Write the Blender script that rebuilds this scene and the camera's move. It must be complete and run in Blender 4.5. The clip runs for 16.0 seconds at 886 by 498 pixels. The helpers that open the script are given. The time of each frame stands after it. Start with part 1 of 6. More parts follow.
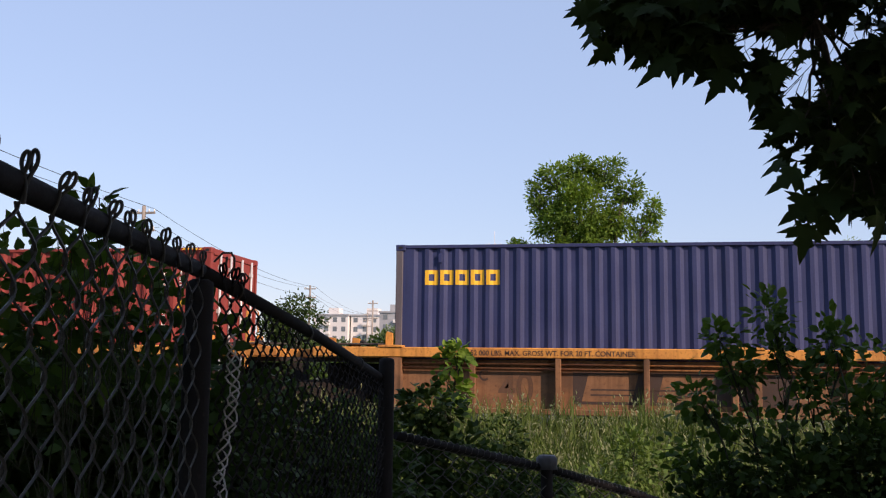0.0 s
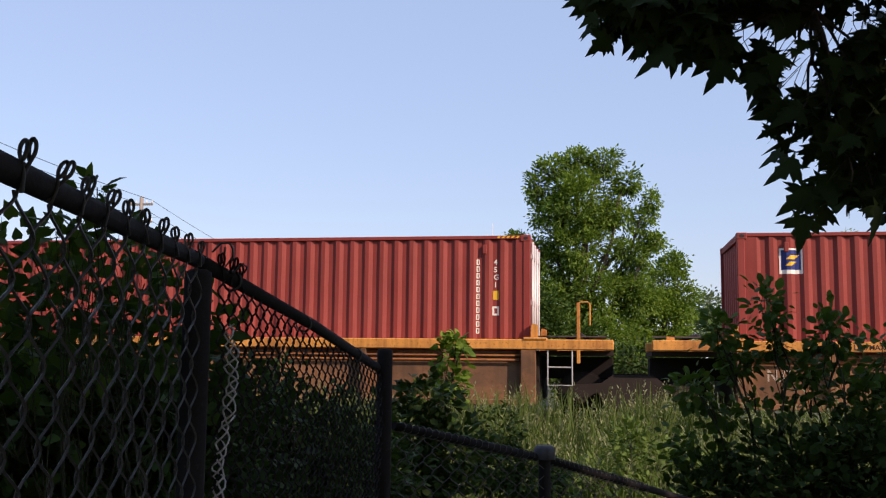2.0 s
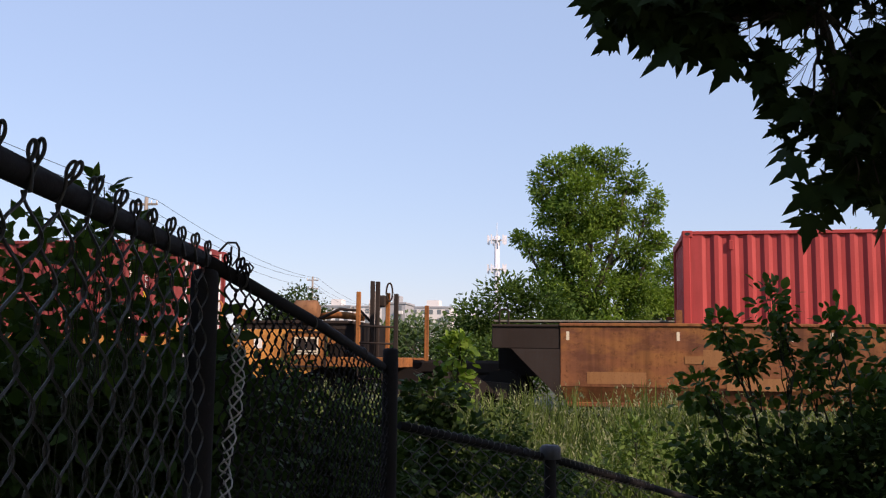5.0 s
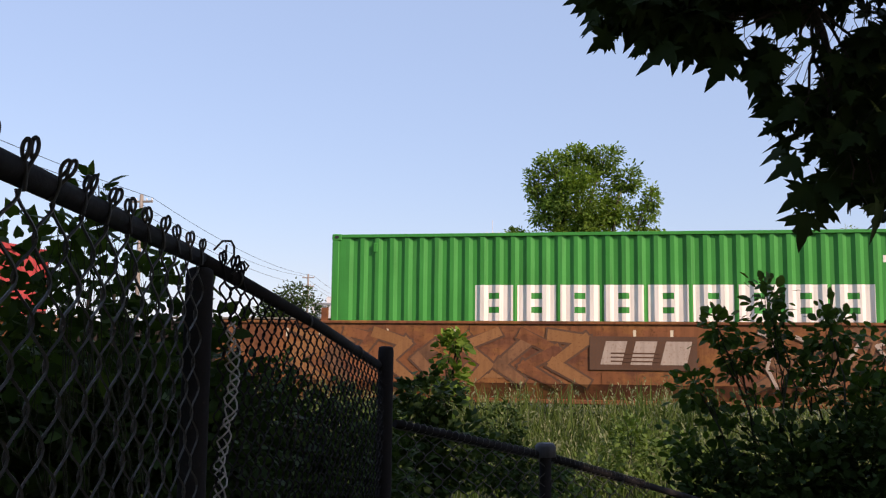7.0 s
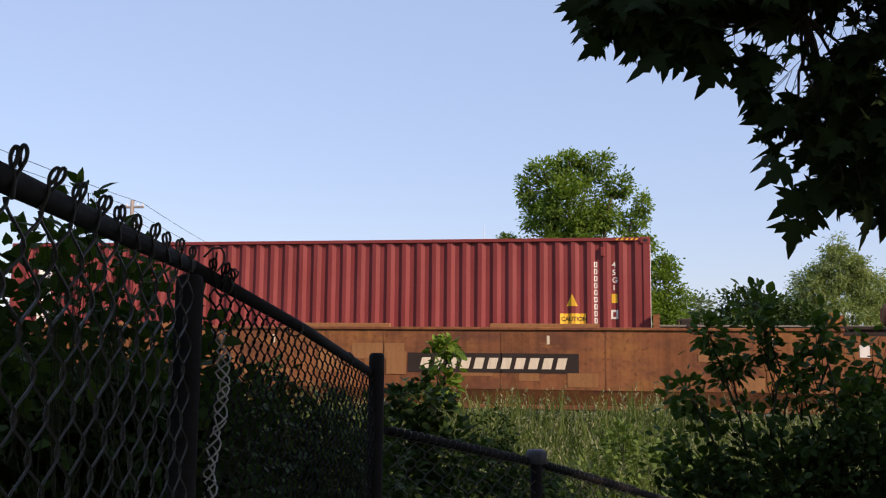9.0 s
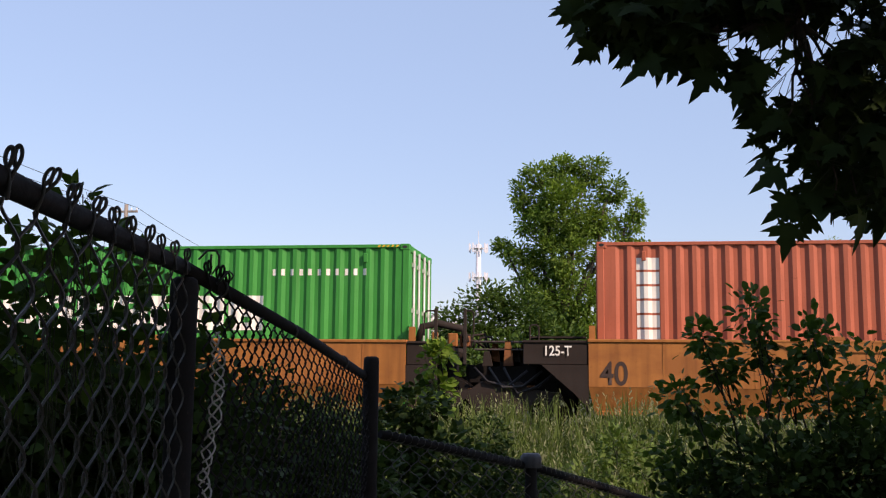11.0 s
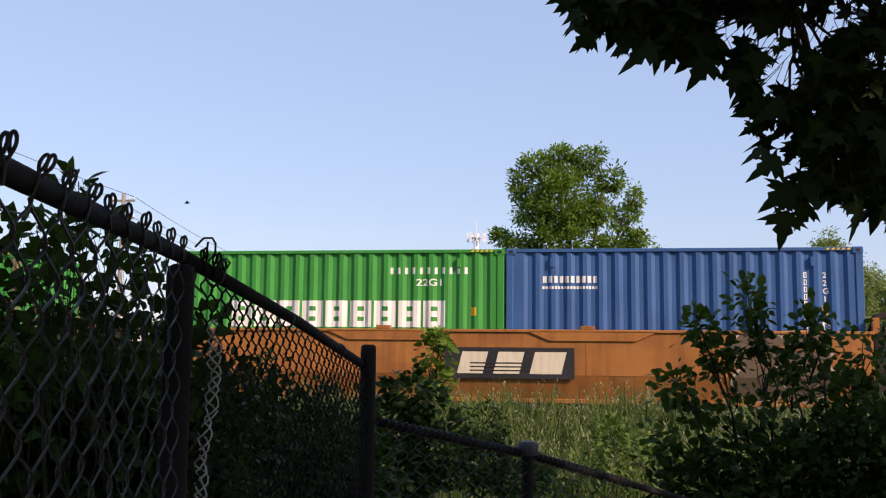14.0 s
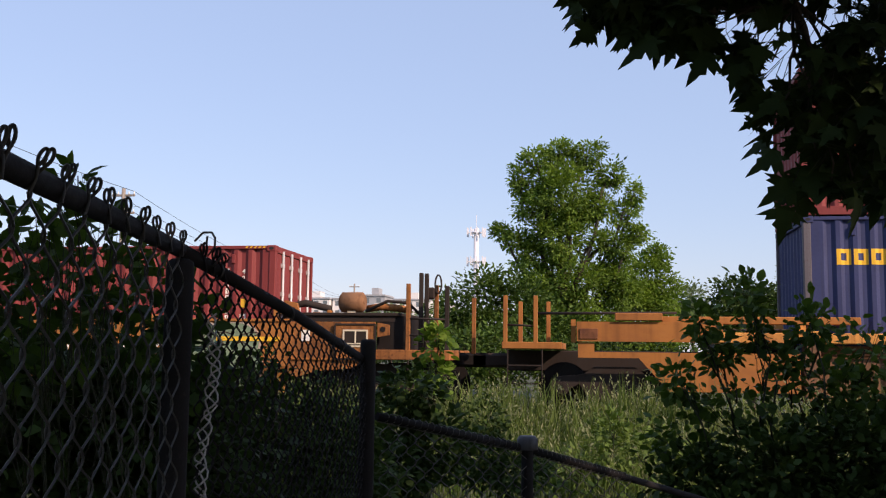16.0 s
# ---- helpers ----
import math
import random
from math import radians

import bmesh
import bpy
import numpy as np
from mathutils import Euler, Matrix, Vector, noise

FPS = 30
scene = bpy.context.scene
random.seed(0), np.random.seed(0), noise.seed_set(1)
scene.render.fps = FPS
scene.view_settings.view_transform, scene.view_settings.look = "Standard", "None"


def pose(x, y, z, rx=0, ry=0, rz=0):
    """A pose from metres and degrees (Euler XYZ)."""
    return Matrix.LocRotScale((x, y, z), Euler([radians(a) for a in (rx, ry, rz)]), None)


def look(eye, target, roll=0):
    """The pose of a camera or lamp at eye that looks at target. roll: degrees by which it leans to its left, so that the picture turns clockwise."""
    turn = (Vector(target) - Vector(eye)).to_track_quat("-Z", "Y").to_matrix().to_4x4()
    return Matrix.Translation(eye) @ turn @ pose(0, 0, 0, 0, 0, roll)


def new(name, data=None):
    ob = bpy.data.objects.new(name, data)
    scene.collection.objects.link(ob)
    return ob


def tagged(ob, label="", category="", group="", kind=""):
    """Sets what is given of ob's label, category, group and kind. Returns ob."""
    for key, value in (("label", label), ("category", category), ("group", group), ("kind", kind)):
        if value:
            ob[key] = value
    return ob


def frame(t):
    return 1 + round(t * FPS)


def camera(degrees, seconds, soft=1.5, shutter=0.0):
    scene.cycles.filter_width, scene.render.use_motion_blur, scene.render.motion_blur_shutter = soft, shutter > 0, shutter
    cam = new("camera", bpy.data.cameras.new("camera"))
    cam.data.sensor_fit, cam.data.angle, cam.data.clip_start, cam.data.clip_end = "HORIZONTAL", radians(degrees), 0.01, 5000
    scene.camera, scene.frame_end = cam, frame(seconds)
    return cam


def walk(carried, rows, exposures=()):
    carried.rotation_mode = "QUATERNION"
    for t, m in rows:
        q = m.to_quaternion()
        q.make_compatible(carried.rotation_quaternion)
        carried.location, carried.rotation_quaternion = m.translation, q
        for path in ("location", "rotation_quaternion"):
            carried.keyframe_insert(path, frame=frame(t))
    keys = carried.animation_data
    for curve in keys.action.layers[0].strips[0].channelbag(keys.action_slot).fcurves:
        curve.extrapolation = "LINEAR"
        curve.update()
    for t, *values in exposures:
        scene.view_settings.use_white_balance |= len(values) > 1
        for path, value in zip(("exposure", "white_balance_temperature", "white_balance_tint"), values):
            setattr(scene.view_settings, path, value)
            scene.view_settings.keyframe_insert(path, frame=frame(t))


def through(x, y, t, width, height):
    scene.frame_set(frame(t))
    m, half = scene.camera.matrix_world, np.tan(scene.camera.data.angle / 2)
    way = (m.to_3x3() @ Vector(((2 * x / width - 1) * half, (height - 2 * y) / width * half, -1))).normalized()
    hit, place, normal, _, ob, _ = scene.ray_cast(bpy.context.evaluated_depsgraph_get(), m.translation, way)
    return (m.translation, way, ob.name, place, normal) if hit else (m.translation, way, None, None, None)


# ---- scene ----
# ---- camera ----
cam = camera(49.62, 16.0, soft=1.2)
EYE = 1.05
# seconds, sideways and upward drift of the hand, turn to the left, tilt up, roll
HELD = [
    (0.0, 0.0000, 0.0000, 9.805, 7.064, 0.66), (0.5, -0.0015, -0.0008, 9.738, 6.997, 0.65), (1.0, -0.0008, -0.0037, 9.671, 6.862, 0.64),
    (1.5, -0.0005, -0.0043, 9.738, 6.695, 0.64), (2.0, -0.0009, -0.0032, 9.671, 6.561, 0.64), (2.5, -0.0025, -0.0036, 9.637, 6.594, 0.64),
    (3.0, -0.0034, -0.0005, 9.671, 6.544, 0.61), (3.5, -0.0022, 0.0020, 9.939, 6.527, 0.60), (4.0, -0.0044, -0.0008, 9.939, 6.594, 0.61),
    (6.5, -0.0053, -0.0042, 9.906, 6.393, 0.64), (7.0, -0.0043, -0.0015, 9.671, 6.393, 0.63), (7.5, -0.0018, -0.0007, 9.470, 6.427, 0.61),
    (8.0, -0.0022, -0.0004, 9.285, 6.494, 0.59), (8.5, -0.0017, -0.0005, 9.235, 6.594, 0.59), (9.0, -0.0021, 0.0015, 9.168, 6.745, 0.59),
    (9.2, -0.0022, 0.0010, 8.966, 6.862, 0.59), (11.3, -0.0036, -0.0040, 8.832, 7.031, 0.60),
    (11.5, -0.0036, -0.0047, 8.865, 6.963, 0.61), (12.0, -0.0031, -0.0054, 8.966, 6.795, 0.63), (12.5, -0.0019, -0.0062, 8.932, 6.695, 0.62),
    (13.0, -0.0014, -0.0055, 8.865, 6.544, 0.62), (13.5, -0.0012, -0.0058, 8.764, 6.494, 0.61), (14.0, -0.0003, -0.0070, 8.697, 6.393, 0.60),
    (14.5, 0.0010, -0.0065, 8.663, 6.242, 0.61), (15.0, 0.0005, -0.0072, 8.663, 6.192, 0.62), (15.5, 0.0011, -0.0082, 8.697, 6.109, 0.62),
    (16.0, 0.0011, -0.0080, 8.697, 6.092, 0.63)]


def held(dx, dz, turn, tilt, roll):
    m = pose(0, 0, 0, 0, 0, turn) @ pose(0, 0, 0, 90 + tilt) @ pose(0, 0, 0, 0, 0, roll)
    m.translation = (dx, 0, EYE + dz)
    return m


walk(cam, [(r[0], held(*r[1:])) for r in HELD], [(0.0, 0.16, 7050, 32), (16.0, 0.16, 7050, 32)])

# ---- light ----
SUN_TURN, SUN_UP = radians(121), radians(32)
world = bpy.data.worlds.new("sky")
scene.world = world
world.use_nodes = True
wn = world.node_tree.nodes
sky = wn.new("ShaderNodeTexSky")
sky.sky_type, sky.sun_disc = "NISHITA", False
sky.sun_elevation, sky.sun_rotation = SUN_UP, SUN_TURN
sky.air_density, sky.dust_density, sky.ozone_density = 1.4, 0.2, 5.0
wn["Background"].inputs["Strength"].default_value = 0.15
haze = wn.new("ShaderNodeMix")
haze.data_type = "RGBA"
haze.inputs[0].default_value = 0.6
haze.inputs[7].default_value = (2.55, 3.95, 5.5, 1)
world.node_tree.links.new(sky.outputs["Color"], haze.inputs[6])
world.node_tree.links.new(haze.outputs[2], wn["Background"].inputs["Color"])
sun = new("sun", bpy.data.lights.new("sun", "SUN"))
sun.data.energy, sun.data.angle, sun.data.color = 4.6, radians(0.53), (1.0, 0.87, 0.68)
SUN_WAY = Vector((math.sin(SUN_TURN) * math.cos(SUN_UP), math.cos(SUN_TURN) * math.cos(SUN_UP), math.sin(SUN_UP)))
sun.matrix_world = look(SUN_WAY * 50, (0, 0, 0))


# ---- materials ----
def nodes_of(name):
    m = bpy.data.materials.new(name)
    m.use_nodes = True
    nt = m.node_tree
    return m, nt, nt.nodes["Principled BSDF"]


def add(nt, kind, **values):
    n = nt.nodes.new(kind)
    for k, val in values.items():
        n.inputs[k.replace("_", " ")].default_value = val
    return n


def ramp(nt, source, stops):
    r = nt.nodes.new("ShaderNodeValToRGB")
    while len(r.color_ramp.elements) < len(stops):
        r.color_ramp.elements.new(0.5)
    for e, (at, c) in zip(r.color_ramp.elements, stops):
        e.position, e.color = at, (*c, 1)
    nt.links.new(source, r.inputs[0])
    return r.outputs[0]


def mix(nt, fac, a, b, blend="MIX"):
    n = nt.nodes.new("ShaderNodeMix")
    n.data_type, n.blend_type = "RGBA", blend
    for sock, val in ((n.inputs[0], fac), (n.inputs[6], a), (n.inputs[7], b)):
        if isinstance(val, (int, float)):
            sock.default_value = val
        elif isinstance(val, tuple):
            sock.default_value = (*val, 1)
        else:
            nt.links.new(val, sock)
    return n.outputs[2]


def painted(name, color, worn, wear=0.35, rough=0.55, scale=3.0, streak=0.25, metal=0.0, bump=0.15, spec=0.3, blotch=None, ochre=None):
    """Painted steel: fading, dirt streaks running down, rust or wear spots."""
    m, nt, b = nodes_of(name)
    tc = nt.nodes.new("ShaderNodeTexCoord")
    info = nt.nodes.new("ShaderNodeObjectInfo")
    off = nt.nodes.new("ShaderNodeVectorMath")
    off.operation = "MULTIPLY_ADD"
    off.inputs[1].default_value = (1, 1, 1)
    nt.links.new(tc.outputs["Object"], off.inputs[0])
    cx = nt.nodes.new("ShaderNodeCombineXYZ")
    ml = nt.nodes.new("ShaderNodeMath")
    ml.operation, ml.inputs[1].default_value = "MULTIPLY", 37.0
    nt.links.new(info.outputs["Random"], ml.inputs[0])
    nt.links.new(ml.outputs[0], cx.inputs[0])
    nt.links.new(cx.outputs[0], off.inputs[2])
    big = add(nt, "ShaderNodeTexNoise", Scale=scale * 0.35, Detail=3.0)
    fine = add(nt, "ShaderNodeTexNoise", Scale=scale * 9, Detail=5.0, Roughness=0.65)
    mp = nt.nodes.new("ShaderNodeMapping")
    mp.inputs["Scale"].default_value = (scale * 5, scale * 5, scale * 0.35)
    run = add(nt, "ShaderNodeTexNoise", Scale=1.0, Detail=3.0)
    for n in (big, fine):
        nt.links.new(off.outputs[0], n.inputs["Vector"])
    nt.links.new(off.outputs[0], mp.inputs["Vector"])
    nt.links.new(mp.outputs[0], run.inputs["Vector"])
    c = mix(nt, ramp(nt, big.outputs[0], [(0.35, (0, 0, 0)), (0.7, (0.5, 0.5, 0.5))]), color, tuple(min(1, x * 1.25 + 0.015) for x in color))
    for k, tone in enumerate((blotch, ochre)):
        if tone:
            mq = nt.nodes.new("ShaderNodeMapping")
            mq.inputs["Location"].default_value = (k * 31.0, 5.0, k * 7.0)
            mq.inputs["Scale"].default_value = (0.75, 0.75, 1.7)
            nt.links.new(off.outputs[0], mq.inputs["Vector"])
            spot = add(nt, "ShaderNodeTexNoise", Scale=1.1 + 0.5 * k, Detail=7.0, Roughness=0.62)
            nt.links.new(mq.outputs[0], spot.inputs["Vector"])
            c = mix(nt, ramp(nt, spot.outputs[0], [(0.46 + 0.05 * k, (0, 0, 0)), (0.62, (0.8, 0.8, 0.8))]), c, tone)
    c = mix(nt, ramp(nt, run.outputs[0], [(0.45, (0, 0, 0)), (0.75, (streak, streak, streak))]), c, tuple(x * 0.45 for x in worn))
    c = mix(nt, ramp(nt, fine.outputs[0], [(0.72 - wear * 0.4, (0, 0, 0)), (0.8 - wear * 0.25, (0.85, 0.85, 0.85))]), c, worn)
    nt.links.new(c, b.inputs["Base Color"])
    nt.links.new(ramp(nt, fine.outputs[0], [(0.3, (rough - 0.12,) * 3), (0.75, (min(1, rough + 0.25),) * 3)]), b.inputs["Roughness"])
    b.inputs["Metallic"].default_value = metal
    b.inputs["Specular IOR Level"].default_value = spec
    bp = add(nt, "ShaderNodeBump", Strength=bump, Distance=0.006)
    nt.links.new(fine.outputs[0], bp.inputs["Height"])
    nt.links.new(bp.outputs[0], b.inputs["Normal"])
    return m


def leafy(name, dark, light, through=0.35, rough=0.6):
    m, nt, b = nodes_of(name)
    geo = nt.nodes.new("ShaderNodeNewGeometry")
    tc = nt.nodes.new("ShaderNodeTexCoord")
    big = add(nt, "ShaderNodeTexNoise", Scale=0.9, Detail=2.0)
    nt.links.new(tc.outputs["Object"], big.inputs["Vector"])
    c = ramp(nt, geo.outputs["Random Per Island"], [(0.0, dark), (0.6, tuple((a + b_) / 2 for a, b_ in zip(dark, light))), (1.0, light)])
    c = mix(nt, ramp(nt, big.outputs[0], [(0.35, (0, 0, 0)), (0.7, (0.55, 0.55, 0.55))]), c, tuple(x * 1.2 for x in light))
    nt.links.new(c, b.inputs["Base Color"])
    b.inputs["Roughness"].default_value = rough
    b.inputs["Specular IOR Level"].default_value = 0.14
    tr = nt.nodes.new("ShaderNodeBsdfTranslucent")
    nt.links.new(mix(nt, 1.0, c, (0.95, 1.0, 0.45), "MULTIPLY"), tr.inputs["Color"])
    ms = nt.nodes.new("ShaderNodeMixShader")
    ms.inputs[0].default_value = through
    nt.links.new(b.outputs[0], ms.inputs[1])
    nt.links.new(tr.outputs[0], ms.inputs[2])
    nt.links.new(ms.outputs[0], nt.nodes["Material Output"].inputs[0])
    return m


def rough_stuff(name, a, b_, scale, rough=0.9, bump=0.4, dist=0.03):
    m, nt, b = nodes_of(name)
    tc = nt.nodes.new("ShaderNodeTexCoord")
    big = add(nt, "ShaderNodeTexNoise", Scale=scale * 0.13, Detail=4.0)
    fine = add(nt, "ShaderNodeTexNoise", Scale=scale, Detail=6.0, Roughness=0.7)
    for n in (big, fine):
        nt.links.new(tc.outputs["Object"], n.inputs["Vector"])
    c = mix(nt, ramp(nt, fine.outputs[0], [(0.35, (0, 0, 0)), (0.65, (1, 1, 1))]), a, b_)
    c = mix(nt, ramp(nt, big.outputs[0], [(0.4, (0, 0, 0)), (0.7, (0.5, 0.5, 0.5))]), c, tuple(x * 0.6 for x in a))
    nt.links.new(c, b.inputs["Base Color"])
    b.inputs["Roughness"].default_value = rough
    bp = add(nt, "ShaderNodeBump", Strength=bump, Distance=dist)
    nt.links.new(fine.outputs[0], bp.inputs["Height"])
    nt.links.new(bp.outputs[0], b.inputs["Normal"])
    return m


M = {
    "maroon": painted("maroon_paint", (0.205, 0.032, 0.028), (0.13, 0.04, 0.03), 0.15),
    "red": painted("red_paint", (0.24, 0.036, 0.026), (0.16, 0.05, 0.03), 0.18),
    "bright_red": painted("bright_red_paint", (0.38, 0.045, 0.04), (0.2, 0.05, 0.035), 0.15),
    "coral": painted("faded_coral_paint", (0.400, 0.106, 0.053), (0.25, 0.08, 0.045), 0.25),
    "navy": painted("navy_paint", (0.026, 0.036, 0.105), (0.05, 0.045, 0.05), 0.14),
    "blue": painted("blue_paint", (0.028, 0.10, 0.25), (0.07, 0.06, 0.06), 0.15),
    "green": painted("green_paint", (0.022, 0.25, 0.036), (0.05, 0.10, 0.04), 0.12),
    "worn_navy": painted("worn_navy_paint", (0.11, 0.10, 0.11), (0.10, 0.06, 0.05), 0.4),
    "worn_green": painted("worn_green_paint", (0.16, 0.13, 0.06), (0.14, 0.07, 0.04), 0.4),
    "sill": painted("yellow_sill_paint", (0.62, 0.27, 0.055), (0.28, 0.10, 0.03), 0.45, scale=2.2, streak=0.5, blotch=(0.40, 0.155, 0.04)),
    "panel": painted("dirty_tan_paint", (0.235, 0.115, 0.055), (0.13, 0.065, 0.036), 0.45, rough=0.8, scale=1.6, streak=0.6, blotch=(0.12, 0.07, 0.045), spec=0.15),
    "rusty": painted("rusty_brown_paint", (0.23, 0.088, 0.034), (0.12, 0.05, 0.022), 0.45, rough=0.8, scale=1.6, streak=0.5, spec=0.2, blotch=(0.12, 0.048, 0.03), ochre=(0.30, 0.13, 0.04)),
    "patch": painted("rusty_ochre_patch", (0.27, 0.125, 0.045), (0.18, 0.075, 0.03), 0.4, rough=0.8),
    "orange": painted("orange_car_paint", (0.37, 0.142, 0.032), (0.25, 0.095, 0.03), 0.3, rough=0.65, scale=1.4, streak=0.45, spec=0.25, blotch=(0.31, 0.115, 0.032)),
    "soot": painted("sooty_brown_steel", (0.028, 0.021, 0.017), (0.05, 0.028, 0.02), 0.4, rough=0.9, spec=0.2),
    # grime together with the shade under the cars, both in one near-black
    "grime_shade": painted("black_grime_and_shade", (0.011, 0.009, 0.008), (0.03, 0.018, 0.013), 0.35, rough=0.9, spec=0.15),
    "grating": painted("dusty_grating_steel", (0.20, 0.19, 0.15), (0.13, 0.09, 0.06), 0.3, rough=0.8),
    "bracket": painted("weathered_brown_orange_paint", (0.33, 0.125, 0.034), (0.10, 0.042, 0.022), 0.5, rough=0.8, scale=2.2, streak=0.7, spec=0.2, blotch=(0.20, 0.08, 0.028)),
    "cap": painted("greyish_post_cap", (0.085, 0.085, 0.095), (0.04, 0.04, 0.04), 0.3, rough=0.6, scale=9),
    "black": painted("black_paint", (0.02, 0.02, 0.022), (0.06, 0.045, 0.035), 0.2, rough=0.7),
    "steel": painted("wheel_steel", (0.12, 0.10, 0.09), (0.16, 0.07, 0.04), 0.35, rough=0.5, metal=0.6),
    "white": painted("white_marking_paint", (0.78, 0.75, 0.66), (0.55, 0.5, 0.42), 0.15, rough=0.6),
    "cream": painted("cream_marking_paint", (0.66, 0.58, 0.42), (0.42, 0.30, 0.18), 0.3, rough=0.7),
    "yellow": painted("yellow_marking_paint", (0.80, 0.45, 0.03), (0.5, 0.3, 0.05), 0.1, rough=0.6),
    "board_blue": painted("faded_dark_board_paint", (0.045, 0.035, 0.075), (0.12, 0.08, 0.1), 0.3, rough=0.6),
    "logo_blue": painted("logo_blue_paint", (0.02, 0.035, 0.16), (0.05, 0.05, 0.1), 0.1, rough=0.6),
    "dark_mark": painted("dark_marking_paint", (0.05, 0.032, 0.025), (0.12, 0.06, 0.035), 0.35, rough=0.8),
    "faded": painted("faded_dark_spray_paint", (0.10, 0.052, 0.03), (0.16, 0.075, 0.035), 0.5, rough=0.85),
    "chalk": painted("pale_spray_paint", (0.42, 0.34, 0.27), (0.26, 0.16, 0.1), 0.45, rough=0.85),
    "mint": painted("pale_green_spray_paint", (0.17, 0.24, 0.15), (0.12, 0.14, 0.09), 0.3, rough=0.85),
    "taupe": painted("grey_brown_spray_paint", (0.125, 0.085, 0.052), (0.09, 0.055, 0.033), 0.35, rough=0.85),
    "galv": painted("galvanised_steel", (0.55, 0.55, 0.53), (0.3, 0.27, 0.24), 0.2, rough=0.45, metal=0.3),
    "vinyl": painted("black_coated_pipe", (0.022, 0.02, 0.021), (0.05, 0.042, 0.04), 0.35, rough=0.85, scale=9, spec=0.12),
    "wire": painted("coated_fence_wire", (0.055, 0.053, 0.05), (0.1, 0.092, 0.085), 0.3, rough=0.5, scale=20, spec=0.35),
    "zinc": painted("weathered_zinc_wire", (0.58, 0.56, 0.54), (0.34, 0.3, 0.28), 0.25, rough=0.5, scale=20),
    "stalk": rough_stuff("dark_stalk", (0.02, 0.026, 0.012), (0.04, 0.045, 0.02), 14),
    "bark": rough_stuff("bark", (0.06, 0.045, 0.035), (0.13, 0.10, 0.075), 14),
    "ground": rough_stuff("weedy_soil", (0.035, 0.05, 0.018), (0.075, 0.07, 0.035), 3.0),
    "ballast": rough_stuff("ballast_stone", (0.055, 0.05, 0.045), (0.14, 0.125, 0.11), 22, bump=0.9, dist=0.06),
    "tie": rough_stuff("creosoted_wood", (0.045, 0.035, 0.028), (0.09, 0.075, 0.06), 12),
    "pole": rough_stuff("grey_pole_wood", (0.26, 0.22, 0.18), (0.36, 0.32, 0.27), 6),
    "tower": painted("white_tower_steel", (0.75, 0.76, 0.78), (0.6, 0.6, 0.6), 0.1, rough=0.5),
    "wall_white": rough_stuff("white_render", (0.74, 0.72, 0.68), (0.82, 0.8, 0.76), 0.4, bump=0.1),
    "wall_grey": rough_stuff("grey_render", (0.33, 0.35, 0.36), (0.42, 0.43, 0.44), 0.4, bump=0.1),
    # glass tone lifted to pale grey to stand for haze over the flats
    "pane": painted("haze_paled_window_glass", (0.15, 0.18, 0.19), (0.2, 0.22, 0.24), 0.1, rough=0.2),
    # below real foliage tones: the shade under the crown is in the colour
    "shaded_maple_leaf": leafy("shaded_maple_leaf", (0.016, 0.03, 0.01), (0.04, 0.07, 0.016), 0.06, 0.7),
    "tree_leaf": leafy("ash_leaf", (0.05, 0.105, 0.022), (0.22, 0.34, 0.06), 0.48),
    # darker than bush_leaf: on the near shrubs, deep shade is in this colour
    "dark_leaf": leafy("dark_and_shaded_leaf", (0.018, 0.038, 0.011), (0.05, 0.09, 0.02), 0.2),
    "bush_leaf": leafy("bush_leaf", (0.026, 0.058, 0.014), (0.085, 0.15, 0.028), 0.34),
    "weed_leaf": leafy("weed_leaf", (0.045, 0.085, 0.02), (0.13, 0.2, 0.045), 0.35),
    "sprout_leaf": leafy("young_leaf", (0.08, 0.155, 0.022), (0.19, 0.30, 0.045), 0.4),
    "pale_leaf": leafy("willow_leaf", (0.13, 0.19, 0.06), (0.27, 0.34, 0.12), 0.4),
    # greyer and paler than near leaves: distance haze is in the colour
    "far_leaf": leafy("hazed_distant_leaf", (0.10, 0.15, 0.08), (0.17, 0.23, 0.12), 0.3),
    "grass": leafy("meadow_grass", (0.046, 0.08, 0.019), (0.12, 0.172, 0.043), 0.32, 0.6),
    "seed": leafy("grass_seed_head", (0.13, 0.16, 0.08), (0.24, 0.26, 0.14), 0.3, 0.8),
}


# ---- building blocks ----
def mesh_of(name, bm, material):
    me = bpy.data.meshes.new(name)
    bm.to_mesh(me)
    bm.free()
    me.materials.append(material)
    return me


def part(name, bm, material, parent, label=""):
    ob = new(name, mesh_of(name, bm, material))
    ob.parent = parent
    return tagged(ob, label) if label else ob


def share(name, me, parent, m):
    ob = new(name, me)
    ob.parent, ob.matrix_basis = parent, m
    return ob


def thing(name, label, category, group="", at=(0, 0, 0)):
    ob = new(name)
    ob.location = at
    ob.empty_display_size = 0.2
    return tagged(ob, label, category, group)


def box(x0, y0, z0, x1, y1, z1, bev=0.0, bm=None):
    bm = bm or bmesh.new()
    r = bmesh.ops.create_cube(bm, size=1, matrix=Matrix.LocRotScale(((x0 + x1) / 2, (y0 + y1) / 2, (z0 + z1) / 2), None, (abs(x1 - x0), abs(y1 - y0), abs(z1 - z0))))
    if bev:
        vs = set(r["verts"])
        bmesh.ops.bevel(bm, geom=[e for e in bm.edges if e.verts[0] in vs and e.verts[1] in vs], offset=bev, segments=1, affect="EDGES")
    return bm


